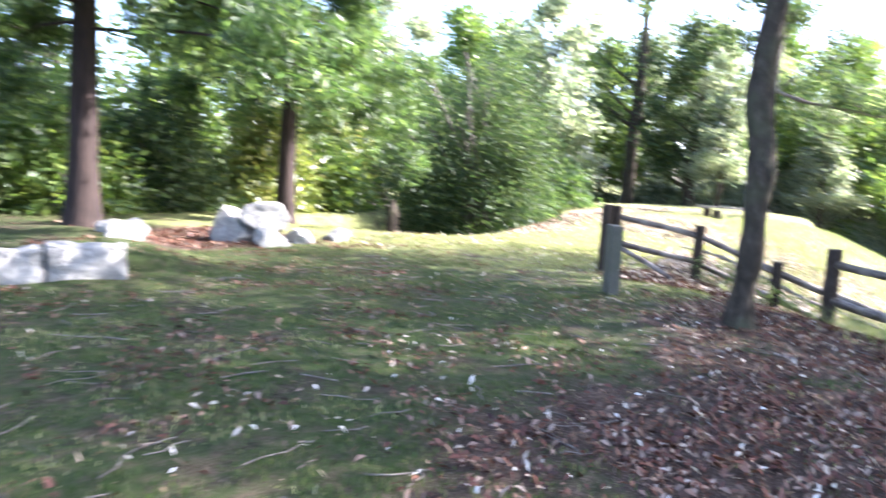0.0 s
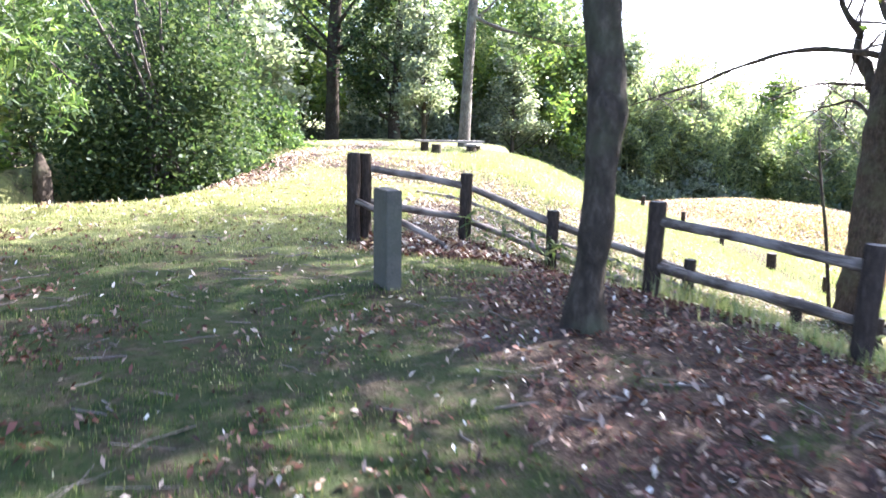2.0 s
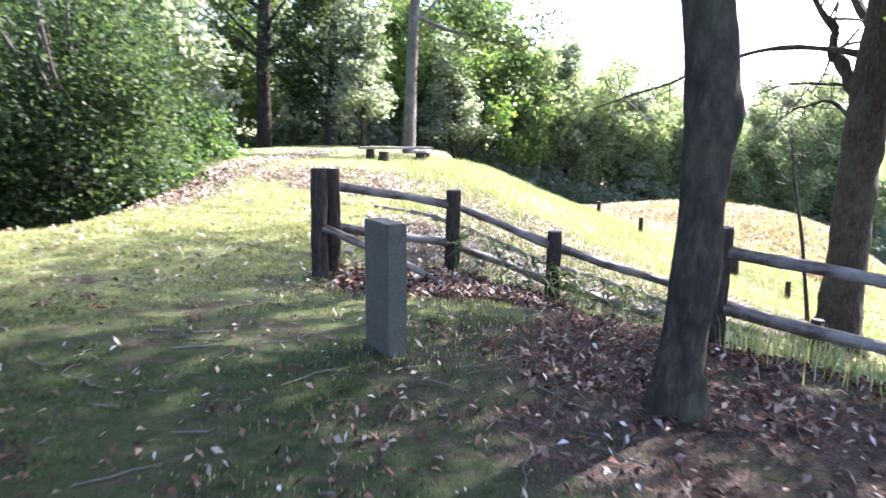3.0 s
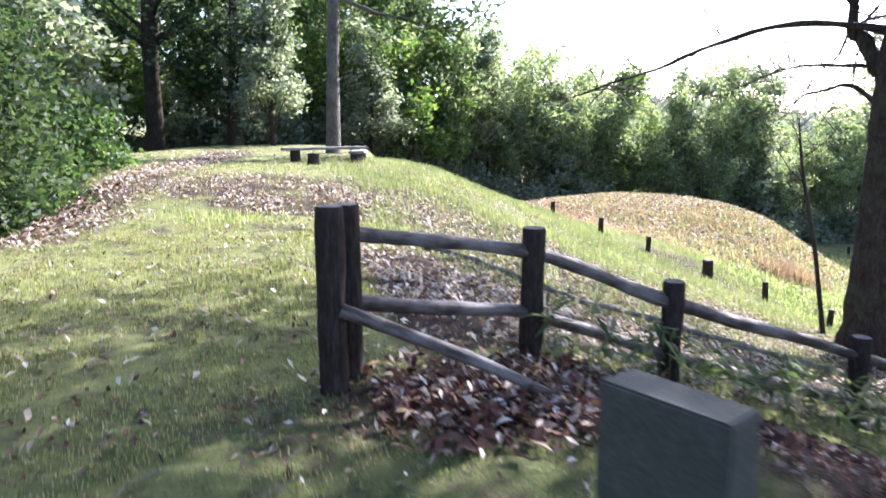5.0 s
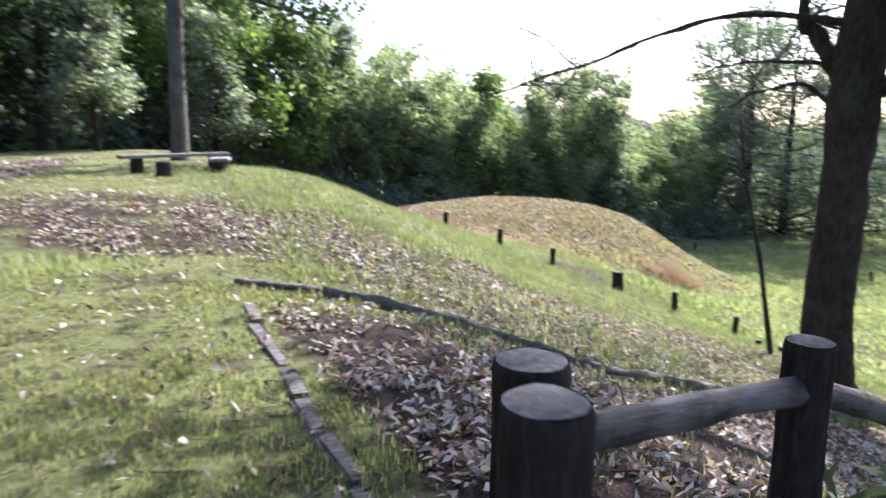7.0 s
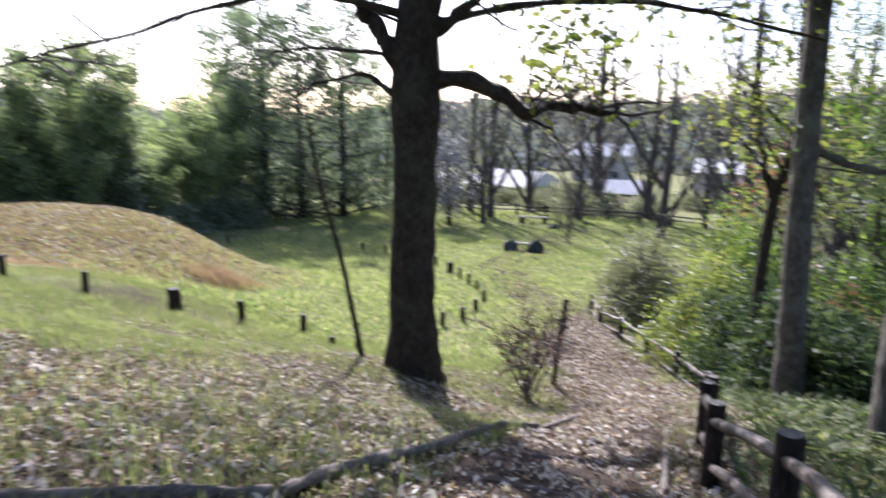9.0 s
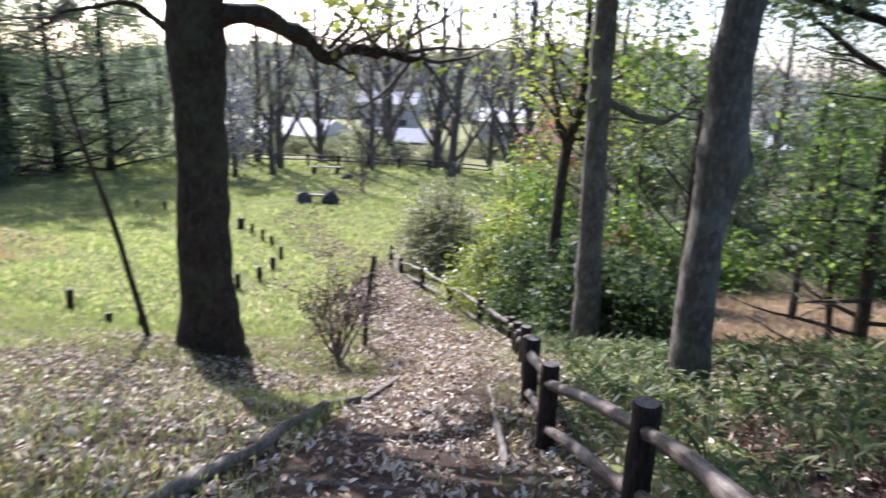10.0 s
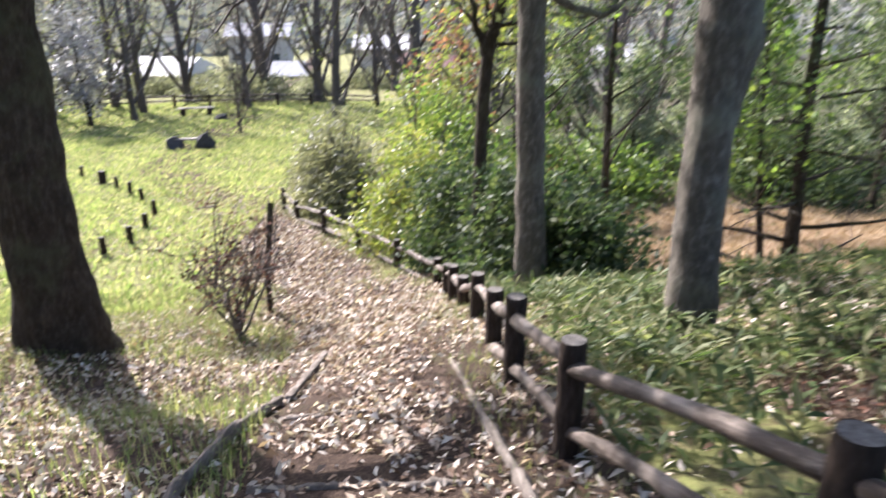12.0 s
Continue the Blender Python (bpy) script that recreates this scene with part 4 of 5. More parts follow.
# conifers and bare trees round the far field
conifers = [tree("conifer", at_ground(x, y), [(0, 0, -0.5), (0, 0, 0), (0.1, 0, 5), (0.1, 0.1, 10), (0, 0, 17)], [0.4, 0.34, 0.28, 0.18, 0.03], "tall conifer at the far side of the field, needles paled for haze", BARK, LEAF_CONIFER_HAZE, n_limbs=26, limb_from=0.18, limb_len=6.0, rise=0.1, out=0.85, sub=8, sub_len=2.0,
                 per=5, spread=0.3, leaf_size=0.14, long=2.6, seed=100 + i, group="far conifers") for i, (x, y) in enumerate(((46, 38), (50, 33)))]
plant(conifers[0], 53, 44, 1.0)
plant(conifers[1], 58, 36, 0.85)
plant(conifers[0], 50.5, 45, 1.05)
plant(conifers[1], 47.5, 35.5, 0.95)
bare = [tree("bare_tree", at_ground(x, y), [(0, 0, -0.5), (0, 0, 0), (0.1, 0.1, 2.5), (0.3, 0.1, 5), (0.2, 0.3, 11)], [0.3, 0.25, 0.2, 0.16, 0.03], "leafless grey-brown tree at the far side of the field", TWIG, lf, n_limbs=12, limb_from=0.22, limb_len=5, rise=0.7, out=0.5, sub=7, sub_len=2.0, per=pe,
             spread=0.35, leaf_size=0.08, seed=110 + i, group="far bare trees", twig_sides=3, limb_r=0.4) for i, (x, y, lf, pe) in enumerate(((58, 14.2, LEAF_PALE, 1), (52, 21, LEAF_YELLOW, 1), (60, 4, None, 0)))]
for x, y, s, k in ((60, 25, 1.4, 0), (63, 20, 1.5, 1), (62, 9, 1.7, 2), (55, 1, 1.6, 0), (60, -6, 1.7, 2), (48, -4, 1.4, 1), (44, 1.5, 1.5, 2), (56, 28, 1.1, 1), (70, 15, 1.7, 0), (52, 7, 1.5, 1), (66, 14, 1.6, 2), (45.5, 12.6, 0.42, 2), (56.6, 21.8, 1.3, 2), (60, 34, 1.2, 2), (68, 32, 1.4, 2), (46, -14, 1.4, 0), (40, -9, 1.2, 2), (58, -16, 1.5, 1), (72, 2, 1.7, 1)):
    plant(bare[k], x, y, s)
scrub = bush("scrub_bush", at_ground(66, 20), (3.2, 2.4, 2.2), "grey-green scrub beyond the far fence", leafy("grey_scrub_leaves", [(0.11, 0.12, 0.075), (0.17, 0.18, 0.11), (0.24, 0.235, 0.16)], 0.4, 0.03), 70, 30, 0.14, 95, "scrub beyond the fence", stems=26)
for i in range(24):
    plant(scrub, pr.uniform(62, 76), -10 + i * 2.6 + pr.uniform(-1, 1), pr.uniform(0.7, 1.4))
tree("plum_tree", at_ground(49.5, 23), [(0, 0, -0.3), (0, 0, 0), (0.2, 0.1, 1.5), (0.1, 0.3, 3), (0.3, 0.2, 6.5)], [0.24, 0.2, 0.16, 0.12, 0.03], "dark tree with grey-silver foliage at the field's far edge", BARK, leafy("grey_silver_leaves", [(0.1, 0.1, 0.12), (0.17, 0.17, 0.19), (0.26, 0.25, 0.27)], 0.3, 0.1), n_limbs=12, limb_from=0.25, limb_len=3.2, per=8, leaf_size=0.14, seed=120)
# ---- benches on the mound ----
def box_part(name, size, at, material, parent=None, label="", bevel=0.01, turn=0, wear=0.0, seed=1):
    bm = bmesh.new()
    bmesh.ops.create_cube(bm, size=1)
    for q in bm.verts:
        q.co = Vector((q.co.x * size[0], q.co.y * size[1], q.co.z * size[2]))
    bmesh.ops.bevel(bm, geom=list(bm.edges), offset=bevel, segments=2, affect="EDGES")
    if wear:
        rng = random.Random(seed)
        for q in bm.verts:
            q.co += Vector((rng.uniform(-wear, wear), rng.uniform(-wear, wear), rng.uniform(-wear, wear)))
    ob = part(name, bm, material, parent, label)
    ob.matrix_basis = pose(*at, 0, 0, turn)
    return ob


def log_leg(parent, at, r, h, seed, lay=False):
    rng = np.random.default_rng(seed)
    v, f = tube([(0, 0, z) for z in np.linspace(-0.15, h, 5)], [r * 1.05, r, r * 0.97, r, r * 0.96], 12, 0.08, rng)
    ob = solid("leg", v, f, POST, parent, smooth=True)
    ob.matrix_basis = pose(*at)
    return ob


def plank_bench(name, x, y, length, depth, h, turn, label, logs=2, group="", r=0.14):
    t = thing(name, at_ground(x, y), label, "bench", group, turn=turn)
    box_part("seat", (length, depth, 0.07), (0, 0, h - 0.035), PLANK, t, "grey weathered plank", 0.012, wear=0.004)
    for i in range(logs):
        log_leg(t, (length * (0.72 * i / max(1, logs - 1) - 0.36), 0, 0), r, h - 0.07, 5 + i)
    return t


plank_bench("plank_bench", 0.78, 17.75, 2.5, 0.34, 0.38, 19, "long low bench of a grey plank on log legs", group="benches on the mound")
plank_bench("plank_bench", 1.6, 17.1, 0.95, 0.42, 0.3, 75, "short low bench of a grey plank on log legs", group="benches on the mound", r=0.17)


def stump(x, y, r, h, label):
    rng = np.random.default_rng(int(abs(x * 10)))
    t = thing("tree_stump", at_ground(x, y), label, "tree stump")
    v, f = tube([(0, 0, z) for z in np.linspace(-0.2, h, 6)], [r * 1.25, r * 1.15, r, r * 0.97, r * 0.9, r * (0.25 if h > 1 else 0.9)], 14, 0.15, rng)
    solid("body", v, f, BARK, t, smooth=True)
    return t


stump(-7.95, 8.3, 0.2, 1.75, "tall dark broken stump in the shaded hollow")
stump(0.35, 16.3, 0.17, 0.3, "short dark stump in the grass before the benches")

# ---- marker posts on the slope and in the field ----
MARKERS = [(7.773, 18.01, 0.42, 0.07), (8.872, 16.87, 0.5, 0.075), (9.76, 15.66, 0.48, 0.07), (10.744, 14.19, 0.52, 0.14), (12.09, 13.5, 0.55, 0.075), (13.77, 12.97, 0.52, 0.075), (11.9, 10.3, 0.3, 0.08), (12.6, 11.4, 0.25, 0.07),
           (18.5, 11.02, 0.45, 0.075), (19.56, 10.76, 0.45, 0.075), (21.54, 11.0, 0.45, 0.08), (24.02, 11.5, 0.5, 0.08), (26.6, 12.7, 0.5, 0.08), (28.1, 13.6, 0.5, 0.08), (29.3, 14.5, 0.5, 0.08), (30.3, 15.4, 0.55, 0.16), (32.1, 16.9, 0.5, 0.08),
           (35.5, 23.2, 0.5, 0.08), (35.1, 21.4, 0.5, 0.08), (33.5, 31.7, 0.5, 0.08), (24.5, 25.5, 0.4, 0.08), (37, 26, 0.5, 0.08)]
for i, (x, y, h, r) in enumerate(MARKERS):
    fence_post("marker_post", x, y, gz(x, y) + h, r, seed=200 + i, label="short dark wooden marker post in the grass", group="marker posts", category="marker post", lean=(random.Random(i).uniform(-0.06, 0.06), random.Random(i + 50).uniform(-0.06, 0.06)))

# ---- rocks ----
def rock(name, at, size, material, label, seed, group=""):
    bm = bmesh.new()
    bmesh.ops.create_icosphere(bm, subdivisions=3, radius=1)
    rng = random.Random(seed)
    cuts = [(Vector((rng.uniform(-1, 1), rng.uniform(-1, 1), rng.uniform(-0.4, 1))).normalized(), rng.uniform(0.4, 0.75)) for _ in range(16)]
    for q in bm.verts:
        for n, d in cuts:
            over = q.co.dot(n) - d
            if over > 0:
                q.co -= n * over
        q.co += q.co.normalized() * 0.09 * noise.noise(q.co * 3.0 + Vector((seed, 0, 0)))
        q.co = Vector((q.co.x * size[0], q.co.y * size[1], q.co.z * size[2]))
    ob = part(name, bm, material)
    ob.matrix_basis = pose(*at, 0, 0, seed * 37)
    return tagged(ob, label, "rock", group)


for i, (x, y, s, dz) in enumerate(((-5.9, 0.35, (0.52, 0.42, 0.34), 0.12), (-6.15, 0.7, (0.52, 0.45, 0.34), 0.5), (-6.75, 0.55, (0.6, 0.5, 0.46), 0.25), (-5.75, 1.15, (0.45, 0.4, 0.26), 0.12), (-5.6, 2.0, (0.4, 0.3, 0.2), 0.06), (-6.0, 2.8, (0.36, 0.3, 0.17), 0.05),
                                   (-6.5, -1.95, (0.5, 0.36, 0.3), 0.12), (-7.0, -1.75, (0.34, 0.3, 0.22), 0.1))):
    rock("boulder", at_ground(x, y, dz), s, ROCK, "pale sunlit boulder heaped under the cedar" if i < 4 else "pale boulder lying in the grass", i + 1, "boulders under the cedars")


def kerb_stone(x, y, length, turn, seed):
    """A long squared stone with a worn flat top."""
    bm = bmesh.new()
    bmesh.ops.create_cube(bm, size=1)
    bmesh.ops.subdivide_edges(bm, edges=list(bm.edges), cuts=6, use_grid_fill=True)
    for q in bm.verts:
        q.co = Vector((q.co.x * length, q.co.y * 0.36, q.co.z * 0.62))
        n = noise.noise(q.co * 4 + Vector((seed, 0, 0)))
        q.co += Vector((q.co.x * 0.04, q.co.y * 0.35, q.co.z * 0.12)) * n + Vector((0, 0, 0.02 * noise.noise(q.co * 14)))
    bmesh.ops.bevel(bm, geom=[e for e in bm.edges if e.calc_face_angle(0) > 0.9], offset=0.03, segments=2, affect="EDGES")
    ob = part("kerb_stone", bm, ROCK)
    ob.matrix_basis = pose(*at_ground(x, y, 0.06), 0, 0, turn)
    return tagged(ob, "long squared grey kerb stone edging a raised bed", "kerb stone", "kerb stones")


for i in range(4):
    kerb_stone(-4.97 - 0.42 * i, -3.78 - 0.72 * i, 0.8, 60 + 2 * (i % 2), 20 + i)
rock("boulder", at_ground(40.1, 15.2, 0.3), (0.95, 0.75, 0.7), ROCK_DARK, "dark boulder holding up a plank seat", 31, "boulders of the stone seat")
rock("boulder", at_ground(40.1, 13.5, 0.3), (0.75, 0.6, 0.62), ROCK_DARK, "dark boulder holding up a plank seat", 32, "boulders of the stone seat")
seat = box_part("plank_bench", (0.4, 1.6, 0.08), (40.1, 14.35, gz(40.1, 14.35) + 0.52), PLANK, None, "", 0.015, 0)
tagged(seat, "grey plank seat laid between two dark boulders", "bench")
rock("boulder", at_ground(51.5, 14.9, 0.2), (0.6, 0.5, 0.4), ROCK_DARK, "dark boulder near the far fence", 33)
plank_bench("plank_bench", 54.5, 17.4, 2.6, 0.5, 0.6, 100, "plank bench on dark legs by the far fence", group="far benches", r=0.2)
plank_bench("plank_bench", 49.5, 46, 3.0, 0.6, 0.7, 130, "plank bench on dark legs under the conifers", group="far benches", r=0.2)
plank_bench("plank_bench", 52, 43.5, 3.0, 0.6, 0.7, 130, "plank bench on dark legs under the conifers", group="far benches", r=0.2)

# ---- far fence round the field ----
def far_fence(points):
    far = thing("fence", at_ground(*points[0]), "dark wooden post-and-rail fence round the far field", "fence", "fences")
    for i, (x, y) in enumerate(points):
        fence_post("post", x, y, gz(x, y) + 1.0, 0.12, seed=300 + i % 7, fence=far)
        if i:
            x0, y0 = points[i - 1]
            for h in (0.5, 0.85):
                rail(far, (x0, y0, gz(x0, y0) + h), (x, y, gz(x, y) + h), 0.06, 400 + i)


far_fence([(58.5 + 1.2 * math.sin(i * 0.4), 4 + 2.7 * i) for i in range(20)])

# ---- edging logs of the steps ----
def edging(points, r, label, seed, name="edging_log"):
    rng = np.random.default_rng(seed)
    P = np.array([(x, y, gz(x, y) + dz) for x, y, dz in points])
    q = np.linspace(0, 1, 34)
    L = np.stack([np.interp(q, np.linspace(0, 1, len(P)), P[:, k]) for k in range(3)], -1)
    v, f = tube(L, r * (0.8 + 0.35 * rng.random(34) ** 2 + 0.15 * np.sin(q * 23 + seed)), 10, 0.45, rng)
    ob = solid(name, v, f, LOG, smooth=True)
    return tagged(ob, label, "log", "edging logs")


edging([(0.1, 8.0, 0.02), (0.7, 7.3, 0.04)], 0.042, "dark weathered edging log lying in the grass", 1)
edging([(0.72, 7.25, 0.04), (1.2, 6.7, 0.05), (2.1, 6.2, 0.05), (2.7, 5.75, 0.05)], 0.045, "dark weathered edging log lying in the grass", 2)
edging([(2.75, 5.72, 0.05), (3.4, 5.72, 0.06), (4.8, 5.52, 0.06), (5.5, 5.56, 0.05)], 0.04, "pale weathered edging log beside the leaf-covered steps", 3)
edging([(5.58, 5.55, 0.05), (6.4, 5.45, 0.06), (7.4, 5.3, 0.05)], 0.04, "pale weathered edging log beside the leaf-covered steps", 4)
edging([(7.5, 5.25, 0.03), (9.2, 5.05, 0.02)], 0.036, "pale weathered edging log beside the leaf-covered steps", 5)
edging([(5.1, 3.68, -0.012), (7.8, 3.8, -0.012)], 0.04, "half-buried edging log along the fence side of the path", 6)
for i in range(5):
    x = 4.2 + i * 1.25
    edging([(x, 4.0, -0.02), (x + 0.05, 5.2, -0.015)], 0.04, "half-buried log step across the path under leaves", 10 + i, "step_log")
for i in range(7):
    y = 3.7 + i * 0.52
    b = box_part("edging_board", (0.1, 0.5, 0.06), (-0.24 + 0.035 * i + 0.012 * math.sin(i * 2.3), y, gz(-0.2, y) - 0.01), LOG, None, "", 0.012, -3 + 3 * math.sin(i * 1.7), 0.009, i)
    tagged(b, "short grey board set flush along the lawn's edge", "board", "edging boards")

# ---- far houses below the field ----
WALL_PALE = surface("pale_house_wall", (0.3, 0.275, 0.235), (0.42, 0.385, 0.33), (0.52, 0.49, 0.43), 0.6, 6, 0.9, 0.2, 0.01)
ROOF_GREY = surface("grey_roof_tiles", (0.2, 0.2, 0.21), (0.32, 0.32, 0.33), (0.5, 0.5, 0.5), 1, 5, 0.8, 0.4, 0.03, spec=0.1)
ROOF_WHITE = surface("pale_metal_roof", (0.4, 0.39, 0.36), (0.52, 0.5, 0.46), (0.62, 0.6, 0.56), 0.5, 5, 0.85, 0.2, 0.01, spec=0.1)
ROOF_RED = surface("red_roof_tiles", (0.1, 0.045, 0.035), (0.15, 0.07, 0.052), (0.21, 0.1, 0.08), 1, 6, 0.6, 0.4, 0.03)
PANE = surface("dark_window_pane", (0.03, 0.035, 0.04), (0.05, 0.055, 0.06), (0.08, 0.085, 0.09), 1, 4, 0.15, 0.05, 0.002)


def house(x, y, z, w, d, h, roof, turn, label):
    w *= 0.65
    t = thing("house", (x, y, z), label, "house", "far houses", turn=turn)
    box_part("wall", (w, d, h + 2), (0, 0, h / 2 - 1), WALL_PALE, t, bevel=0.05)
    bm = bmesh.new()
    e, rise = 0.6, d * 0.2
    vs = [bm.verts.new(c) for c in ((-w / 2 - e, -d / 2 - e, h), (w / 2 + e, -d / 2 - e, h), (w / 2 + e, d / 2 + e, h), (-w / 2 - e, d / 2 + e, h), (-w / 2 - e, 0, h + rise), (w / 2 + e, 0, h + rise))]
    for q in ((0, 1, 5, 4), (2, 3, 4, 5), (0, 4, 3), (1, 2, 5), (0, 3, 2, 1)):
        bm.faces.new([vs[k] for k in q])
    part("roof", bm, roof, t)
    for sx in range(int(w // 3)):
        for zz in range(1, max(2, int(h // 2.6)) + 1):
            for s in (-1, 1):
                wf = box_part("window", (1.4, 0.14, 1.2), (-w / 2 + 1.8 + sx * 3, s * (d / 2 + 0.02), zz * 2.5 - 1.1), WALL_PALE, t, "", 0.02)
                box_part("pane", (1.2, 0.06, 1.0), (0, s * 0.06, 0), PANE, wf, "dark glass", 0.01)
    return t


for a in ((92, 30, -12.5, 14, 9, 4.6, ROOF_WHITE, 75, "pale low house with a bright roof below the field"), (90, 16, -13, 9, 7, 5, ROOF_GREY, 100, "pale house with a grey tiled roof below the field"), (98, 2, -13.5, 12, 8, 8, ROOF_WHITE, 85, "pale house with a bright roof beyond the bare trees"),
          (84, -2, -12, 9, 7, 5.4, ROOF_RED, 95, "pale house with a red tiled roof beyond the bushes"), (76, -22, -11, 10, 8, 5.6, ROOF_WHITE, 110, "pale house beyond the lower slope"),
          (70, -12, -11.5, 8, 7, 4.5, ROOF_GREY, 60, "pale house with a grey roof beyond the lower slope"), (120, 22, -12, 14, 9, 7, ROOF_GREY, 90, "grey-roofed house in the distance")):
    house(*a)


# ---- far wooded hills ----
def hills():
    rng = np.random.default_rng(9)
    n = 9000
    a = np.radians(rng.uniform(-30, 150, n))
    d = rng.uniform(150, 330, n)
    x, y = d * np.sin(a), d * np.cos(a)
    top = -10 + smooth01(150, 330, d) * (13 + 5 * np.sin(a * 5) + 3 * np.sin(a * 11 + 1))
    c = np.stack([x, y, top + rng.uniform(-2, 1.5, n)], -1)
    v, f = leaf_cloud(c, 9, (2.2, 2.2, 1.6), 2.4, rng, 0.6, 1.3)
    # distance haze painted into the greyed leaf colours
    ob = solid("far_woods", v, f, leafy("haze_tinted_far_foliage", [(0.17, 0.18, 0.17), (0.22, 0.22, 0.2), (0.27, 0.255, 0.23), (0.24, 0.26, 0.22)], 0.2, 0.0))
    tagged(ob, "wooded hills on the skyline, haze put into their grey-green colour", "woods", kind="stuff")


hills()
# ---- fallen leaves, grass, bamboo grass: uncountable stuff on the ground ----
def scatter_points(n, box, weight, rng):
    x0, x1, y0, y1 = box
    x, y = rng.uniform(x0, x1, n), rng.uniform(y0, y1, n)
    keep = rng.random(n) < weight(x, y)
    return x[keep], y[keep]


def lying_leaves(name, n, box, weight, material, size, seed, label, lift=0.006):
    """Curled dead leaves lying on the ground."""
    rng = np.random.default_rng(seed)
    x, y = scatter_points(n, box, weight, rng)
    m = len(x)
    z = ground_z(x, y) + lift + rng.random(m) * 0.02
    a = rng.random(m) * 6.28
    tilt = rng.normal(0, 0.55, (m, 2))
    u = np.stack([np.cos(a), np.sin(a), tilt[:, 0]], -1)
    w = np.stack([-np.sin(a), np.cos(a), tilt[:, 1]], -1)
    s = size * (0.55 + 0.9 * rng.random((m, 1)))
    c = np.stack([x, y, z], -1)
    up = np.array([[0, 0, 1.0]]) * s * rng.uniform(0.0, 0.3, (m, 1))
    v = np.stack([c - u * s * 0.5, c + w * s * 0.22 + up, c + u * s * 0.5 + up * 0.5, c - w * s * 0.2 + up], 1).reshape(-1, 3)
    f4 = np.arange(m * 4).reshape(-1, 4)
    f = np.vstack([f4[:, [0, 1, 2]], f4[:, [0, 2, 3]]])
    ob = solid(name, v, f, material)
    tagged(ob, label, "fallen leaves", kind="stuff")


def blades(name, n, box, weight, material, height, width, seed, label, lean=0.5, category="grass"):
    """Single grass blades, each a bent sliver."""
    rng = np.random.default_rng(seed)
    x, y = scatter_points(n, box, weight, rng)
    m = len(x)
    z = ground_z(x, y) - 0.005
    a = rng.random(m) * 6.28
    h = height * (0.4 + 0.9 * rng.random(m)) * (0.75 + 0.35 * wobble(x, y, 1.6, 4.0))
    d = np.stack([np.cos(a), np.sin(a)], -1)
    side = np.stack([-d[:, 1], d[:, 0], np.zeros(m)], -1) * width / 2
    b = np.stack([x, y, z], -1)
    bend = lean * rng.random(m)
    mid = b + np.stack([d[:, 0] * bend * h * 0.3, d[:, 1] * bend * h * 0.3, h * 0.6], -1)
    tip = b + np.stack([d[:, 0] * bend * h, d[:, 1] * bend * h, h * (1 - 0.3 * bend)], -1)
    v = np.stack([b - side, b + side, mid + side * 0.7, tip, mid - side * 0.7], 1).reshape(-1, 3)
    i = np.arange(m)[:, None] * 5
    f = np.vstack([i + np.array([[0, 1, 2]]), i + np.array([[0, 2, 4]]), i + np.array([[4, 2, 3]])])
    ob = solid(name, v, f, material)
    tagged(ob, label, category, kind="stuff")


GRASS = leafy("grass_blades", [(0.075, 0.1, 0.034), (0.165, 0.185, 0.06), (0.27, 0.275, 0.1), (0.38, 0.34, 0.19)], 0.42, 0.04)
GRASS_TALL = leafy("long_grass_blades", [(0.08, 0.12, 0.035), (0.15, 0.19, 0.06), (0.22, 0.23, 0.09), (0.3, 0.27, 0.14)], 0.4, 0.05)
GRASS_FIELD = leafy("field_grass_blades", [(0.12, 0.175, 0.055), (0.21, 0.265, 0.09), (0.31, 0.33, 0.14), (0.42, 0.38, 0.22)], 0.45, 0.02)
GRASS_DRY = leafy("dry_straw_grass", [(0.22, 0.145, 0.085), (0.32, 0.22, 0.135), (0.4, 0.31, 0.2), (0.34, 0.185, 0.125)], 0.35, 0.03)
SASA = leafy("bamboo_grass_leaves", [(0.038, 0.064, 0.021), (0.076, 0.106, 0.033), (0.115, 0.145, 0.05), (0.25, 0.24, 0.13)], 0.42, 0.02, 0.55)

lawn_w = lambda x, y: np.clip(1.15 - 1.5 * litter(x, y), 0.04, 1) * np.clip(0.4 + 0.85 * wobble(x, y, 2.1, 8) + 0.9 * wobble(x, y, 6.3, 3) + 0.2 * smooth01(1, 4, y), 0.03, 1)
# darker copy of the lawn blades, carrying the trees' shade in its colour
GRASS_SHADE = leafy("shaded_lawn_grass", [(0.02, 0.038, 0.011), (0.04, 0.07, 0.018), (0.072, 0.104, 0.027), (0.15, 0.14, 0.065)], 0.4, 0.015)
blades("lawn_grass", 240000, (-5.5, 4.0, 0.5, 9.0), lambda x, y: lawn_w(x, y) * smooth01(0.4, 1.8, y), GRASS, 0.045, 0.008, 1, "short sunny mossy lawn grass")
blades("lawn_grass", 170000, (-6, 4.0, -8.0, 2.0), lambda x, y: lawn_w(x, y) * (1 - smooth01(0.4, 1.8, y)), GRASS_SHADE, 0.05, 0.008, 35, "short patchy lawn grass under trees, darkened for their shade")
blades("lawn_grass", 60000, (-6, 4.5, -8.0, 2.0), lambda x, y: np.clip(1.5 * wobble(x, y, 1.5, 2.2) + 0.7 * wobble(x, y, 4.4, 1) - 0.3, 0, 1) * (1 - 0.8 * litter(x, y)), GRASS, 0.05, 0.008, 36, "brighter green patches in the shaded lawn")
blades("lawn_grass", 60000, (-9, 3.5, 3.0, 18.0), lawn_w, GRASS, 0.085, 0.013, 2, "short patchy lawn grass with moss")
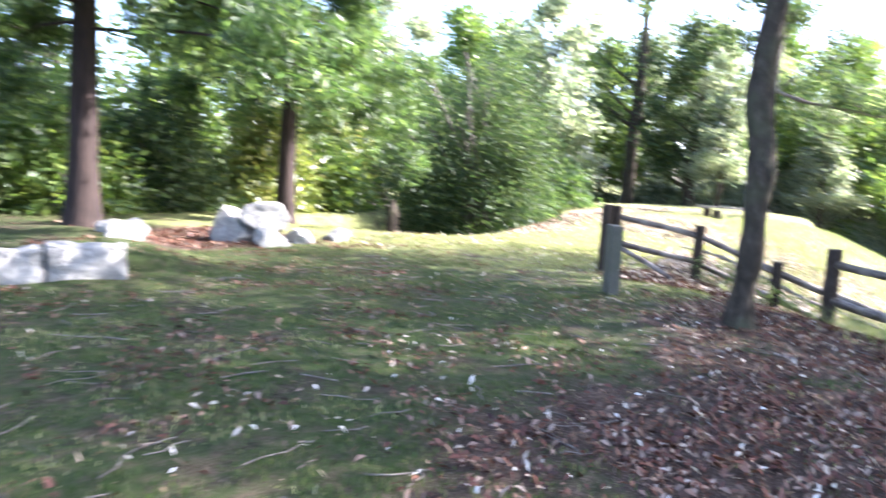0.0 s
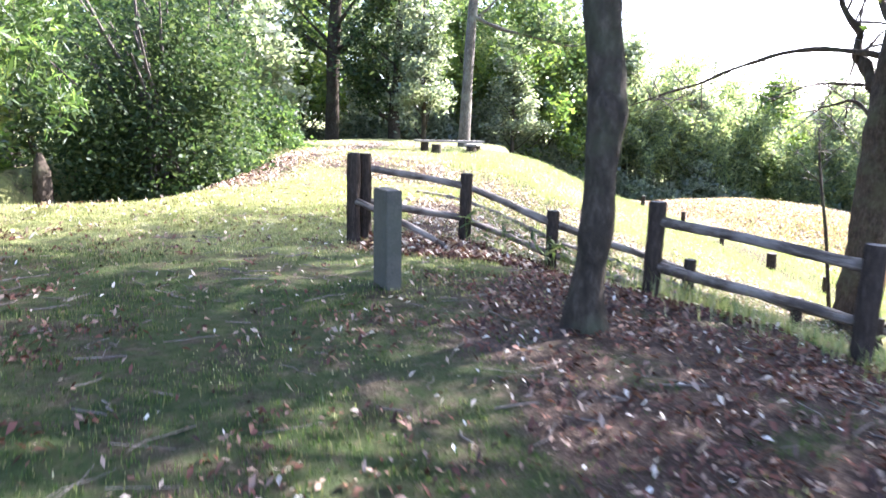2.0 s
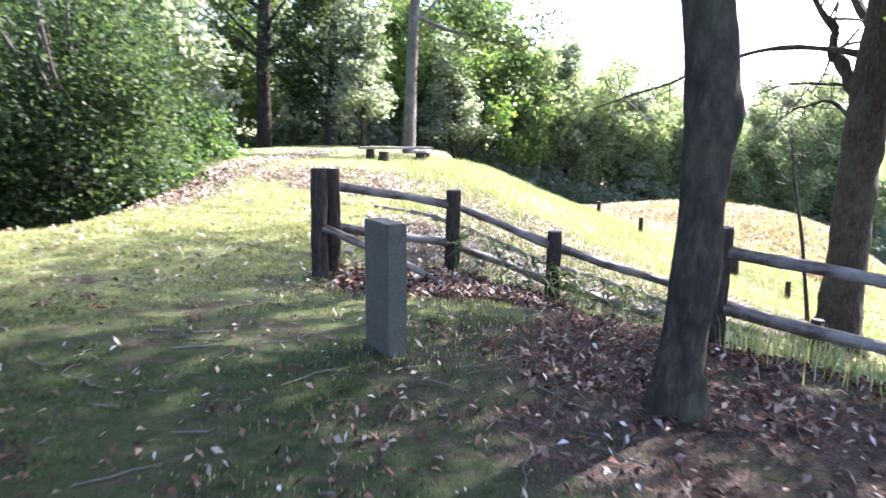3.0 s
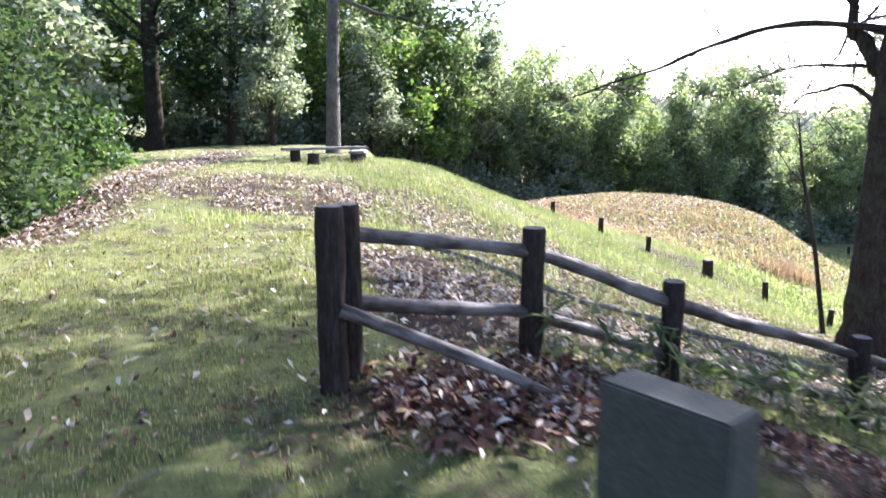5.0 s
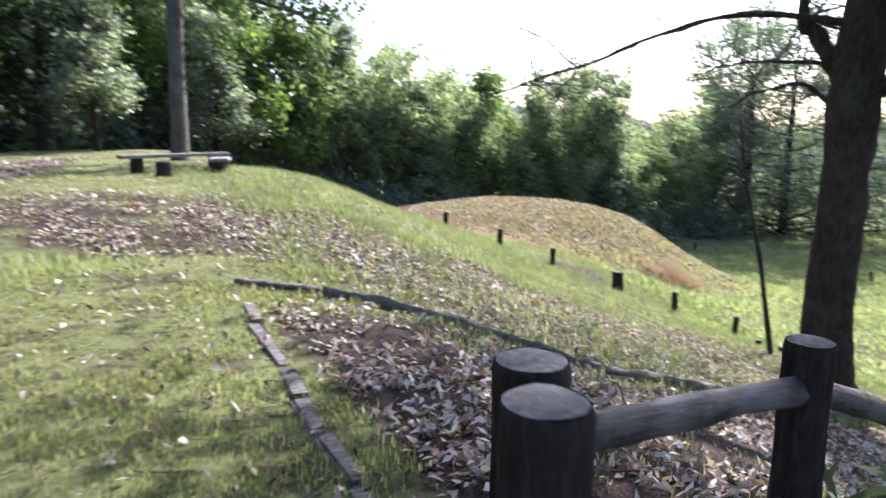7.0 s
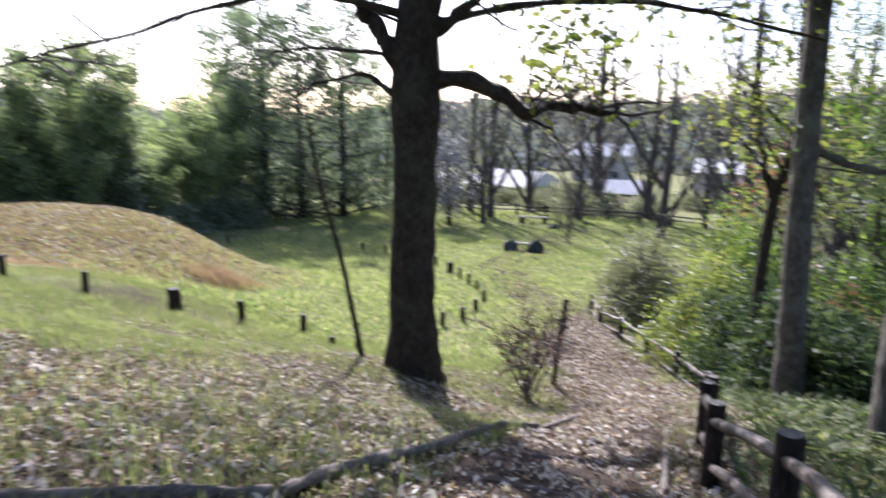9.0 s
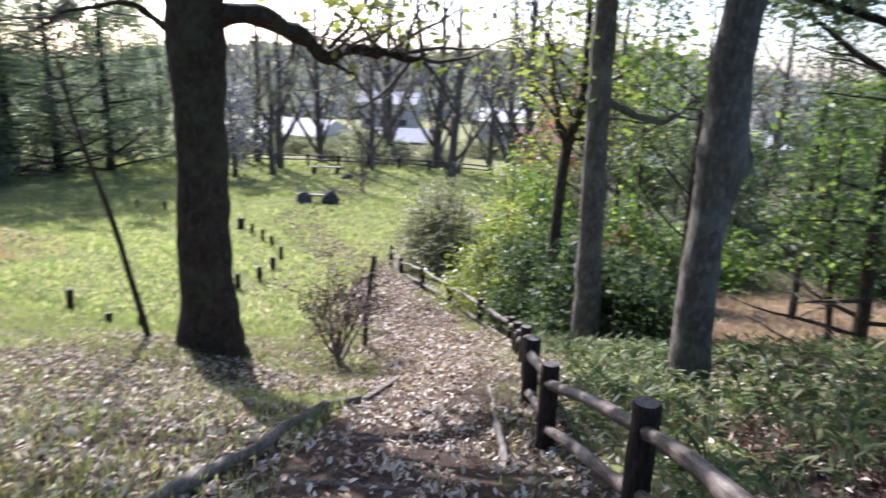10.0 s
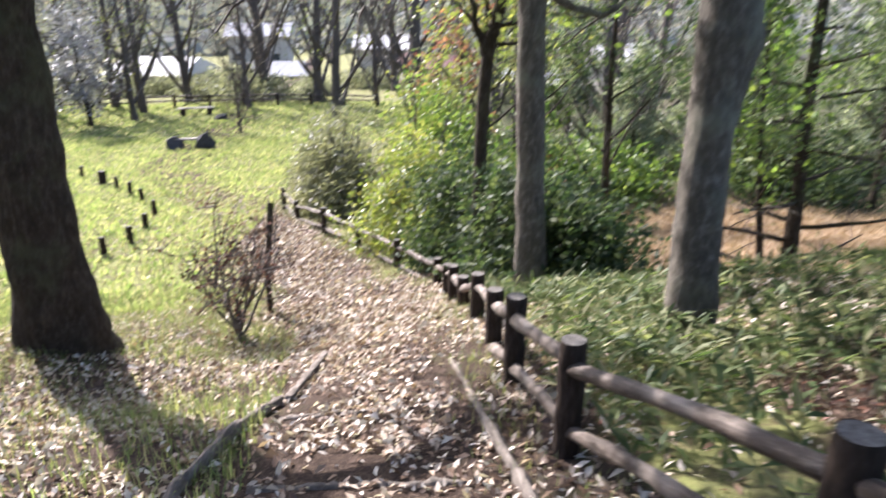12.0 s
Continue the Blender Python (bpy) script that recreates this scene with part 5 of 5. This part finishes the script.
slope_w = lambda x, y: np.clip(1.1 - 1.1 * litter(x, y), 0.08, 1) * smooth01(0.2, 1.2, x - 0.2 * (9 - y) * (y < 9)) * (0.5 + 0.5 * wobble(x, y, 0.9, 6)) * (np.abs(y - path_y(x)) > 0.75)
blades("slope_grass", 190000, (0.6, 15, 4.6, 19), slope_w, GRASS_TALL, 0.18, 0.009, 3, "tufty green grass on the slope", 0.8)
blades("slope_grass", 70000, (0.6, 15, 4.6, 19), lambda x, y: np.clip(1.6 * wobble(x, y, 1.2, 11) + 0.6 * wobble(x, y, 3.9, 4) - 0.12, 0, 1) * np.clip(1.15 - litter(x, y), 0.1, 1) * (np.abs(y - path_y(x)) > 0.75) * smooth01(0.6, 2, x), GRASS_FIELD, 0.2, 0.01, 33, "bright green grass tufts on the slope", 0.8)
blades("slope_grass", 5000, (-2.8, 0.2, 8.3, 10.2), lambda x, y: np.exp(-((x + 1.4) / 0.7) ** 2 - ((y - 9.2) / 0.4) ** 2), GRASS_FIELD, 0.12, 0.012, 34, "fresh green grass patch on the lawn", 0.8)
blades("path_edge_grass", 34000, (1, 21, 2.5, 6.2), lambda x, y: np.clip(0.45 + 0.8 * wobble(x, y, 1.7, 9) + 0.4 * wobble(x, y, 4.1, 2), 0, 1) * np.exp(-((y - np.interp(x, (1, 6, 11, 14.3, 16.4, 21), (2.95, 3.5, 3.35, 3.55, 4.2, 6.2))) / 0.35) ** 2), GRASS_TALL, 0.16, 0.008, 37, "rough green grass growing along the fence beside the path", 0.9)
blades("slope_grass", 45000, (0.6, 13, 5.4, 12), lambda x, y: np.clip(2.0 * wobble(x, y, 1.9, 14) + 1.0 * wobble(x, y, 5.2, 6) - 0.5, 0, 1), GRASS_TALL, 0.12, 0.009, 38, "small green tufts among the fallen leaves", 0.9)
blades("field_grass", 90000, (13, 44, 8, 32), lambda x, y: 0.75 + 0.25 * wobble(x, y, 0.4, 2), GRASS_FIELD, 0.2, 0.05, 4, "rough grass of the lower field", 0.8)
blades("field_grass", 45000, (42, 62, 2, 36), lambda x, y: 0.7 + 0.3 * wobble(x, y, 0.3, 2), GRASS_FIELD, 0.16, 0.1, 39, "rough grass of the field before the far fence", 0.8)
blades("dry_grass", 120000, (7, 28, 17.5, 37), lambda x, y: np.exp(-(((x - 16.8) / 8) ** 2 + ((y - 27) / 8) ** 2) ** 2), GRASS_DRY, 0.24, 0.02, 5, "dry reddish straw grass on the second mound", 0.9)
blades("dry_grass", 5000, (16.2, 18.8, 17.4, 19.8), lambda x, y: np.exp(-((x - 17.4) / 0.9) ** 2 - ((y - 18.6) / 0.7) ** 2), GRASS_DRY, 0.55, 0.02, 6, "tuft of tall yellow dry grass", 1.0)
blades("fence_grass", 26000, (1.0, 7.5, -4.5, 2.9), lambda x, y: np.exp(-((y - (0.9 - 0.95 * (x - 2.2))) / 0.8) ** 2) * smooth01(2.2, 3.2, x), GRASS_TALL, 0.3, 0.009, 7, "tall sunlit grass along the fence", 0.8)


def bamboo_grass(n, box, weight, height, seed, label):
    """Low bamboo: thin stalks with broad pointed leaves spreading from their tops."""
    rng = np.random.default_rng(seed)
    x, y = scatter_points(n, box, weight, rng)
    m = len(x)
    z = ground_z(x, y)
    h = height * rng.uniform(0.35, 1.0, m)
    top = np.stack([x, y, z + h], -1)
    lean = rng.normal(0, 0.06, (m, 3)) * np.array([1, 1, 0])
    side = np.array([[0.004, 0, 0]])
    foot = np.stack([x, y, z - 0.02], -1)
    stalk = np.stack([foot - side, foot + side, top + lean + side * 0.5, top + lean - side * 0.5], 1).reshape(-1, 3)
    k = 5
    c = np.repeat(top + lean, k, 0)
    a = rng.random(m * k) * 6.28
    d = np.stack([np.cos(a), np.sin(a), rng.uniform(-0.25, 1.0, m * k)], -1)
    w = np.stack([-np.sin(a), np.cos(a), rng.normal(0, 0.35, m * k)], -1)
    s = rng.uniform(0.1, 0.22, (m * k, 1))
    droop = np.array([[0, 0, -0.25]]) * s
    v = np.stack([c, c + d * s * 0.45 + w * s * 0.095, c + d * s + droop, c + d * s * 0.45 - w * s * 0.095], 1).reshape(-1, 3)
    f = np.vstack([np.arange(m * 4).reshape(-1, 4), m * 4 + np.arange(m * k * 4).reshape(-1, 4)])
    ob = solid("bamboo_grass", np.vstack([stalk, v]), f, SASA)
    tagged(ob, label, "bamboo grass", kind="stuff")


bamboo_grass(11500, (4.4, 15, -5.5, 3.6), lambda x, y: smooth01(0.0, 0.6, 3.3 - y) * smooth01(4.4, 6.2, x + 0.35 * y + 0.5) * (1 - smooth01(10, 12.5, x - 0.3 * y)) * np.clip(0.5 + 0.8 * wobble(x, y, 1.4, 4), 0.04, 1), 0.34, 8, "knee-high bamboo grass covering the slope by the fence")
bamboo_grass(260, (0.9, 4.6, 2.1, 3.0), lambda x, y: np.exp(-((y - 2.5) / 0.3) ** 2) * 0.8, 0.42, 9, "sprigs of bamboo grass growing through the fence")
lying_leaves("leaf_litter", 24000, (4.4, 14, -5.5, 3.6), lambda x, y: 0.5 + 0.5 * wobble(x, y, 1.1, 3), LEAF_PALE, 0.07, 17, "fallen leaves under the bamboo grass")
lying_leaves("leaf_litter", 16000, (9, 25, 18, 35), lambda x, y: np.exp(-(((x - 16.8) / 8) ** 2 + ((y - 27) / 8) ** 2) ** 2), LEAF_PALE, 0.12, 18, "fallen leaves on the dry mound", 0.1)


def fallen_twigs(n, box, seed):
    rng = np.random.default_rng(seed)
    x, y = rng.uniform(box[0], box[1], n), rng.uniform(box[2], box[3], n)
    pieces = []
    for i in range(n):
        a, L = rng.random() * 6.28, rng.uniform(0.08, 0.4)
        t = np.linspace(-0.5, 0.5, 4)
        px = x[i] + np.cos(a) * L * t + 0.02 * np.sin(t * 7 + i)
        py = y[i] + np.sin(a) * L * t
        pieces.append(tube_open(np.stack([px, py, ground_z(px, py) + 0.012], -1), np.full(4, rng.uniform(0.002, 0.006)), 4))
    v, f = joined(pieces)
    tagged(solid("fallen_twigs", v, f, LOG), "thin pale fallen twigs lying in the grass and leaves", "twigs", kind="stuff")


# pale leaves: some fallen, some in place of sun flecks on the litter
lying_leaves("leaf_litter", 9000, (-1, 7, -8, 2.6), lambda x, y: 0.5 * litter(x, y), LEAF_PALE, 0.045, 19, "small pale leaves over the dark litter, partly in place of sun flecks", 0.02)
lying_leaves("leaf_litter", 9000, (-7, 2, 15.5, 25), lambda x, y: litter(x, y), LEAF_PALE, 0.09, 20, "pale dry leaves on the trail")
fallen_twigs(500, (-4, 5, -7.5, 2.5), 21)
fallen_twigs(260, (-3, 9, 3, 9), 22)
blades("dry_bracken", 80000, (12, 32, -18, -0.5), lambda x, y: np.clip(1.6 * np.exp(-((x - 20) / 7) ** 2 - ((y + 7) / 6.5) ** 2), 0, 1), leafy("brown_bracken", [(0.25, 0.165, 0.1), (0.37, 0.26, 0.165), (0.5, 0.39, 0.26)], 0.25, 0.02), 0.25, 0.03, 10, "dead pinkish-brown bracken on the lower slope", 1.2)

near_litter = lambda x, y: np.clip(litter(x, y) - 0.22, 0, 1) * (0.85 + 0.5 * wobble(x, y, 2.3, 6))
lying_leaves("leaf_litter", 88000, (-1, 7.5, -8.5, 3.0), near_litter, LEAF_DEAD, 0.055, 11, "thick dark reddish-brown leaf litter")
lying_leaves("leaf_litter", 105000, (-1.5, 13, 2.6, 9.5), lambda x, y: litter(x, y) ** 1.35 * np.clip(0.6 + 1.0 * wobble(x, y, 2.2, 3) + 0.5 * wobble(x, y, 6, 5), 0.1, 1), LEAF_PALE, 0.064, 12, "pale dry fallen leaves on path and slope")
lying_leaves("leaf_litter", 110000, (-8, 9, 6.5, 16.5), lambda x, y: np.clip(1.5 * litter(x, y), 0, 1) ** 1.5 * np.clip(0.55 + 0.9 * wobble(x, y, 2.4, 5), 0.1, 0.95), LEAF_PALE, 0.068, 13, "pale dry fallen leaves on the mound")
lying_leaves("leaf_litter", 60000, (9, 30, 2.8, 13), lambda x, y: litter(x, y) ** 1.3, LEAF_PALE, 0.095, 14, "pale dry fallen leaves on the lower path")
lying_leaves("leaf_litter", 4200, (-6.5, 2.5, -8.5, 7.5), lambda x, y: (0.12 + 0.5 * np.clip(wobble(x, y, 0.8, 9), 0, 1)) * (1 - 0.85 * smooth01(0, 2, y)), LEAF_PALE, 0.045, 15, "scattered fallen leaves on the lawn")
lying_leaves("leaf_litter", 34000, (-6.5, 3.5, -8.5, 2.2), lambda x, y: np.clip(1.3 * wobble(x, y, 1.7, 12) + 0.9 * wobble(x, y, 4.7, 7) - 0.1, 0, 1) * 0.9 + 0.03, LEAF_DEAD, 0.05, 23, "drifts of small brown leaves caught in the lawn")
lying_leaves("leaf_litter", 26000, (-10, -3.5, -2.5, 12.5), lambda x, y: np.clip(litter(x, y) - 0.2, 0, 1), LEAF_DEAD, 0.09, 26, "reddish dead leaves under the cedars and on the bank")
lying_leaves("leaf_litter", 3500, (-6, 2, 1.5, 9), lambda x, y: 0.25 + 0.75 * np.clip(wobble(x, y, 1.5, 4), 0, 1), LEAF_DEAD, 0.05, 24, "single brown leaves on the sunny lawn")
lying_leaves("leaf_litter", 2500, (-6, 2, 1.5, 9), lambda x, y: 0.25 + 0.75 * np.clip(wobble(x, y, 1.5, 7), 0, 1), LEAF_PALE, 0.065, 25, "single pale leaves on the sunny lawn", 0.02)
lying_leaves("leaf_litter", 9000, (-0.3, 2.4, 1.2, 2.75), lambda x, y: np.exp(-((x - 1.0) / 1.0) ** 2 - ((y - 2.0) / 0.5) ** 2), LEAF_DEAD, 0.085, 16, "heap of big reddish-brown leaves under the fence", 0.03)
# pale leaves added to stand for sun flecks and glints on the heap
lying_leaves("leaf_litter", 1500, (-0.3, 2.2, 1.2, 2.75), lambda x, y: np.exp(-((x - 0.8) / 1.0) ** 2 - ((y - 2.0) / 0.5) ** 2), LEAF_PALE, 0.07, 27, "pale curled leaves standing in for sun flecks on the reddish heap", 0.05)
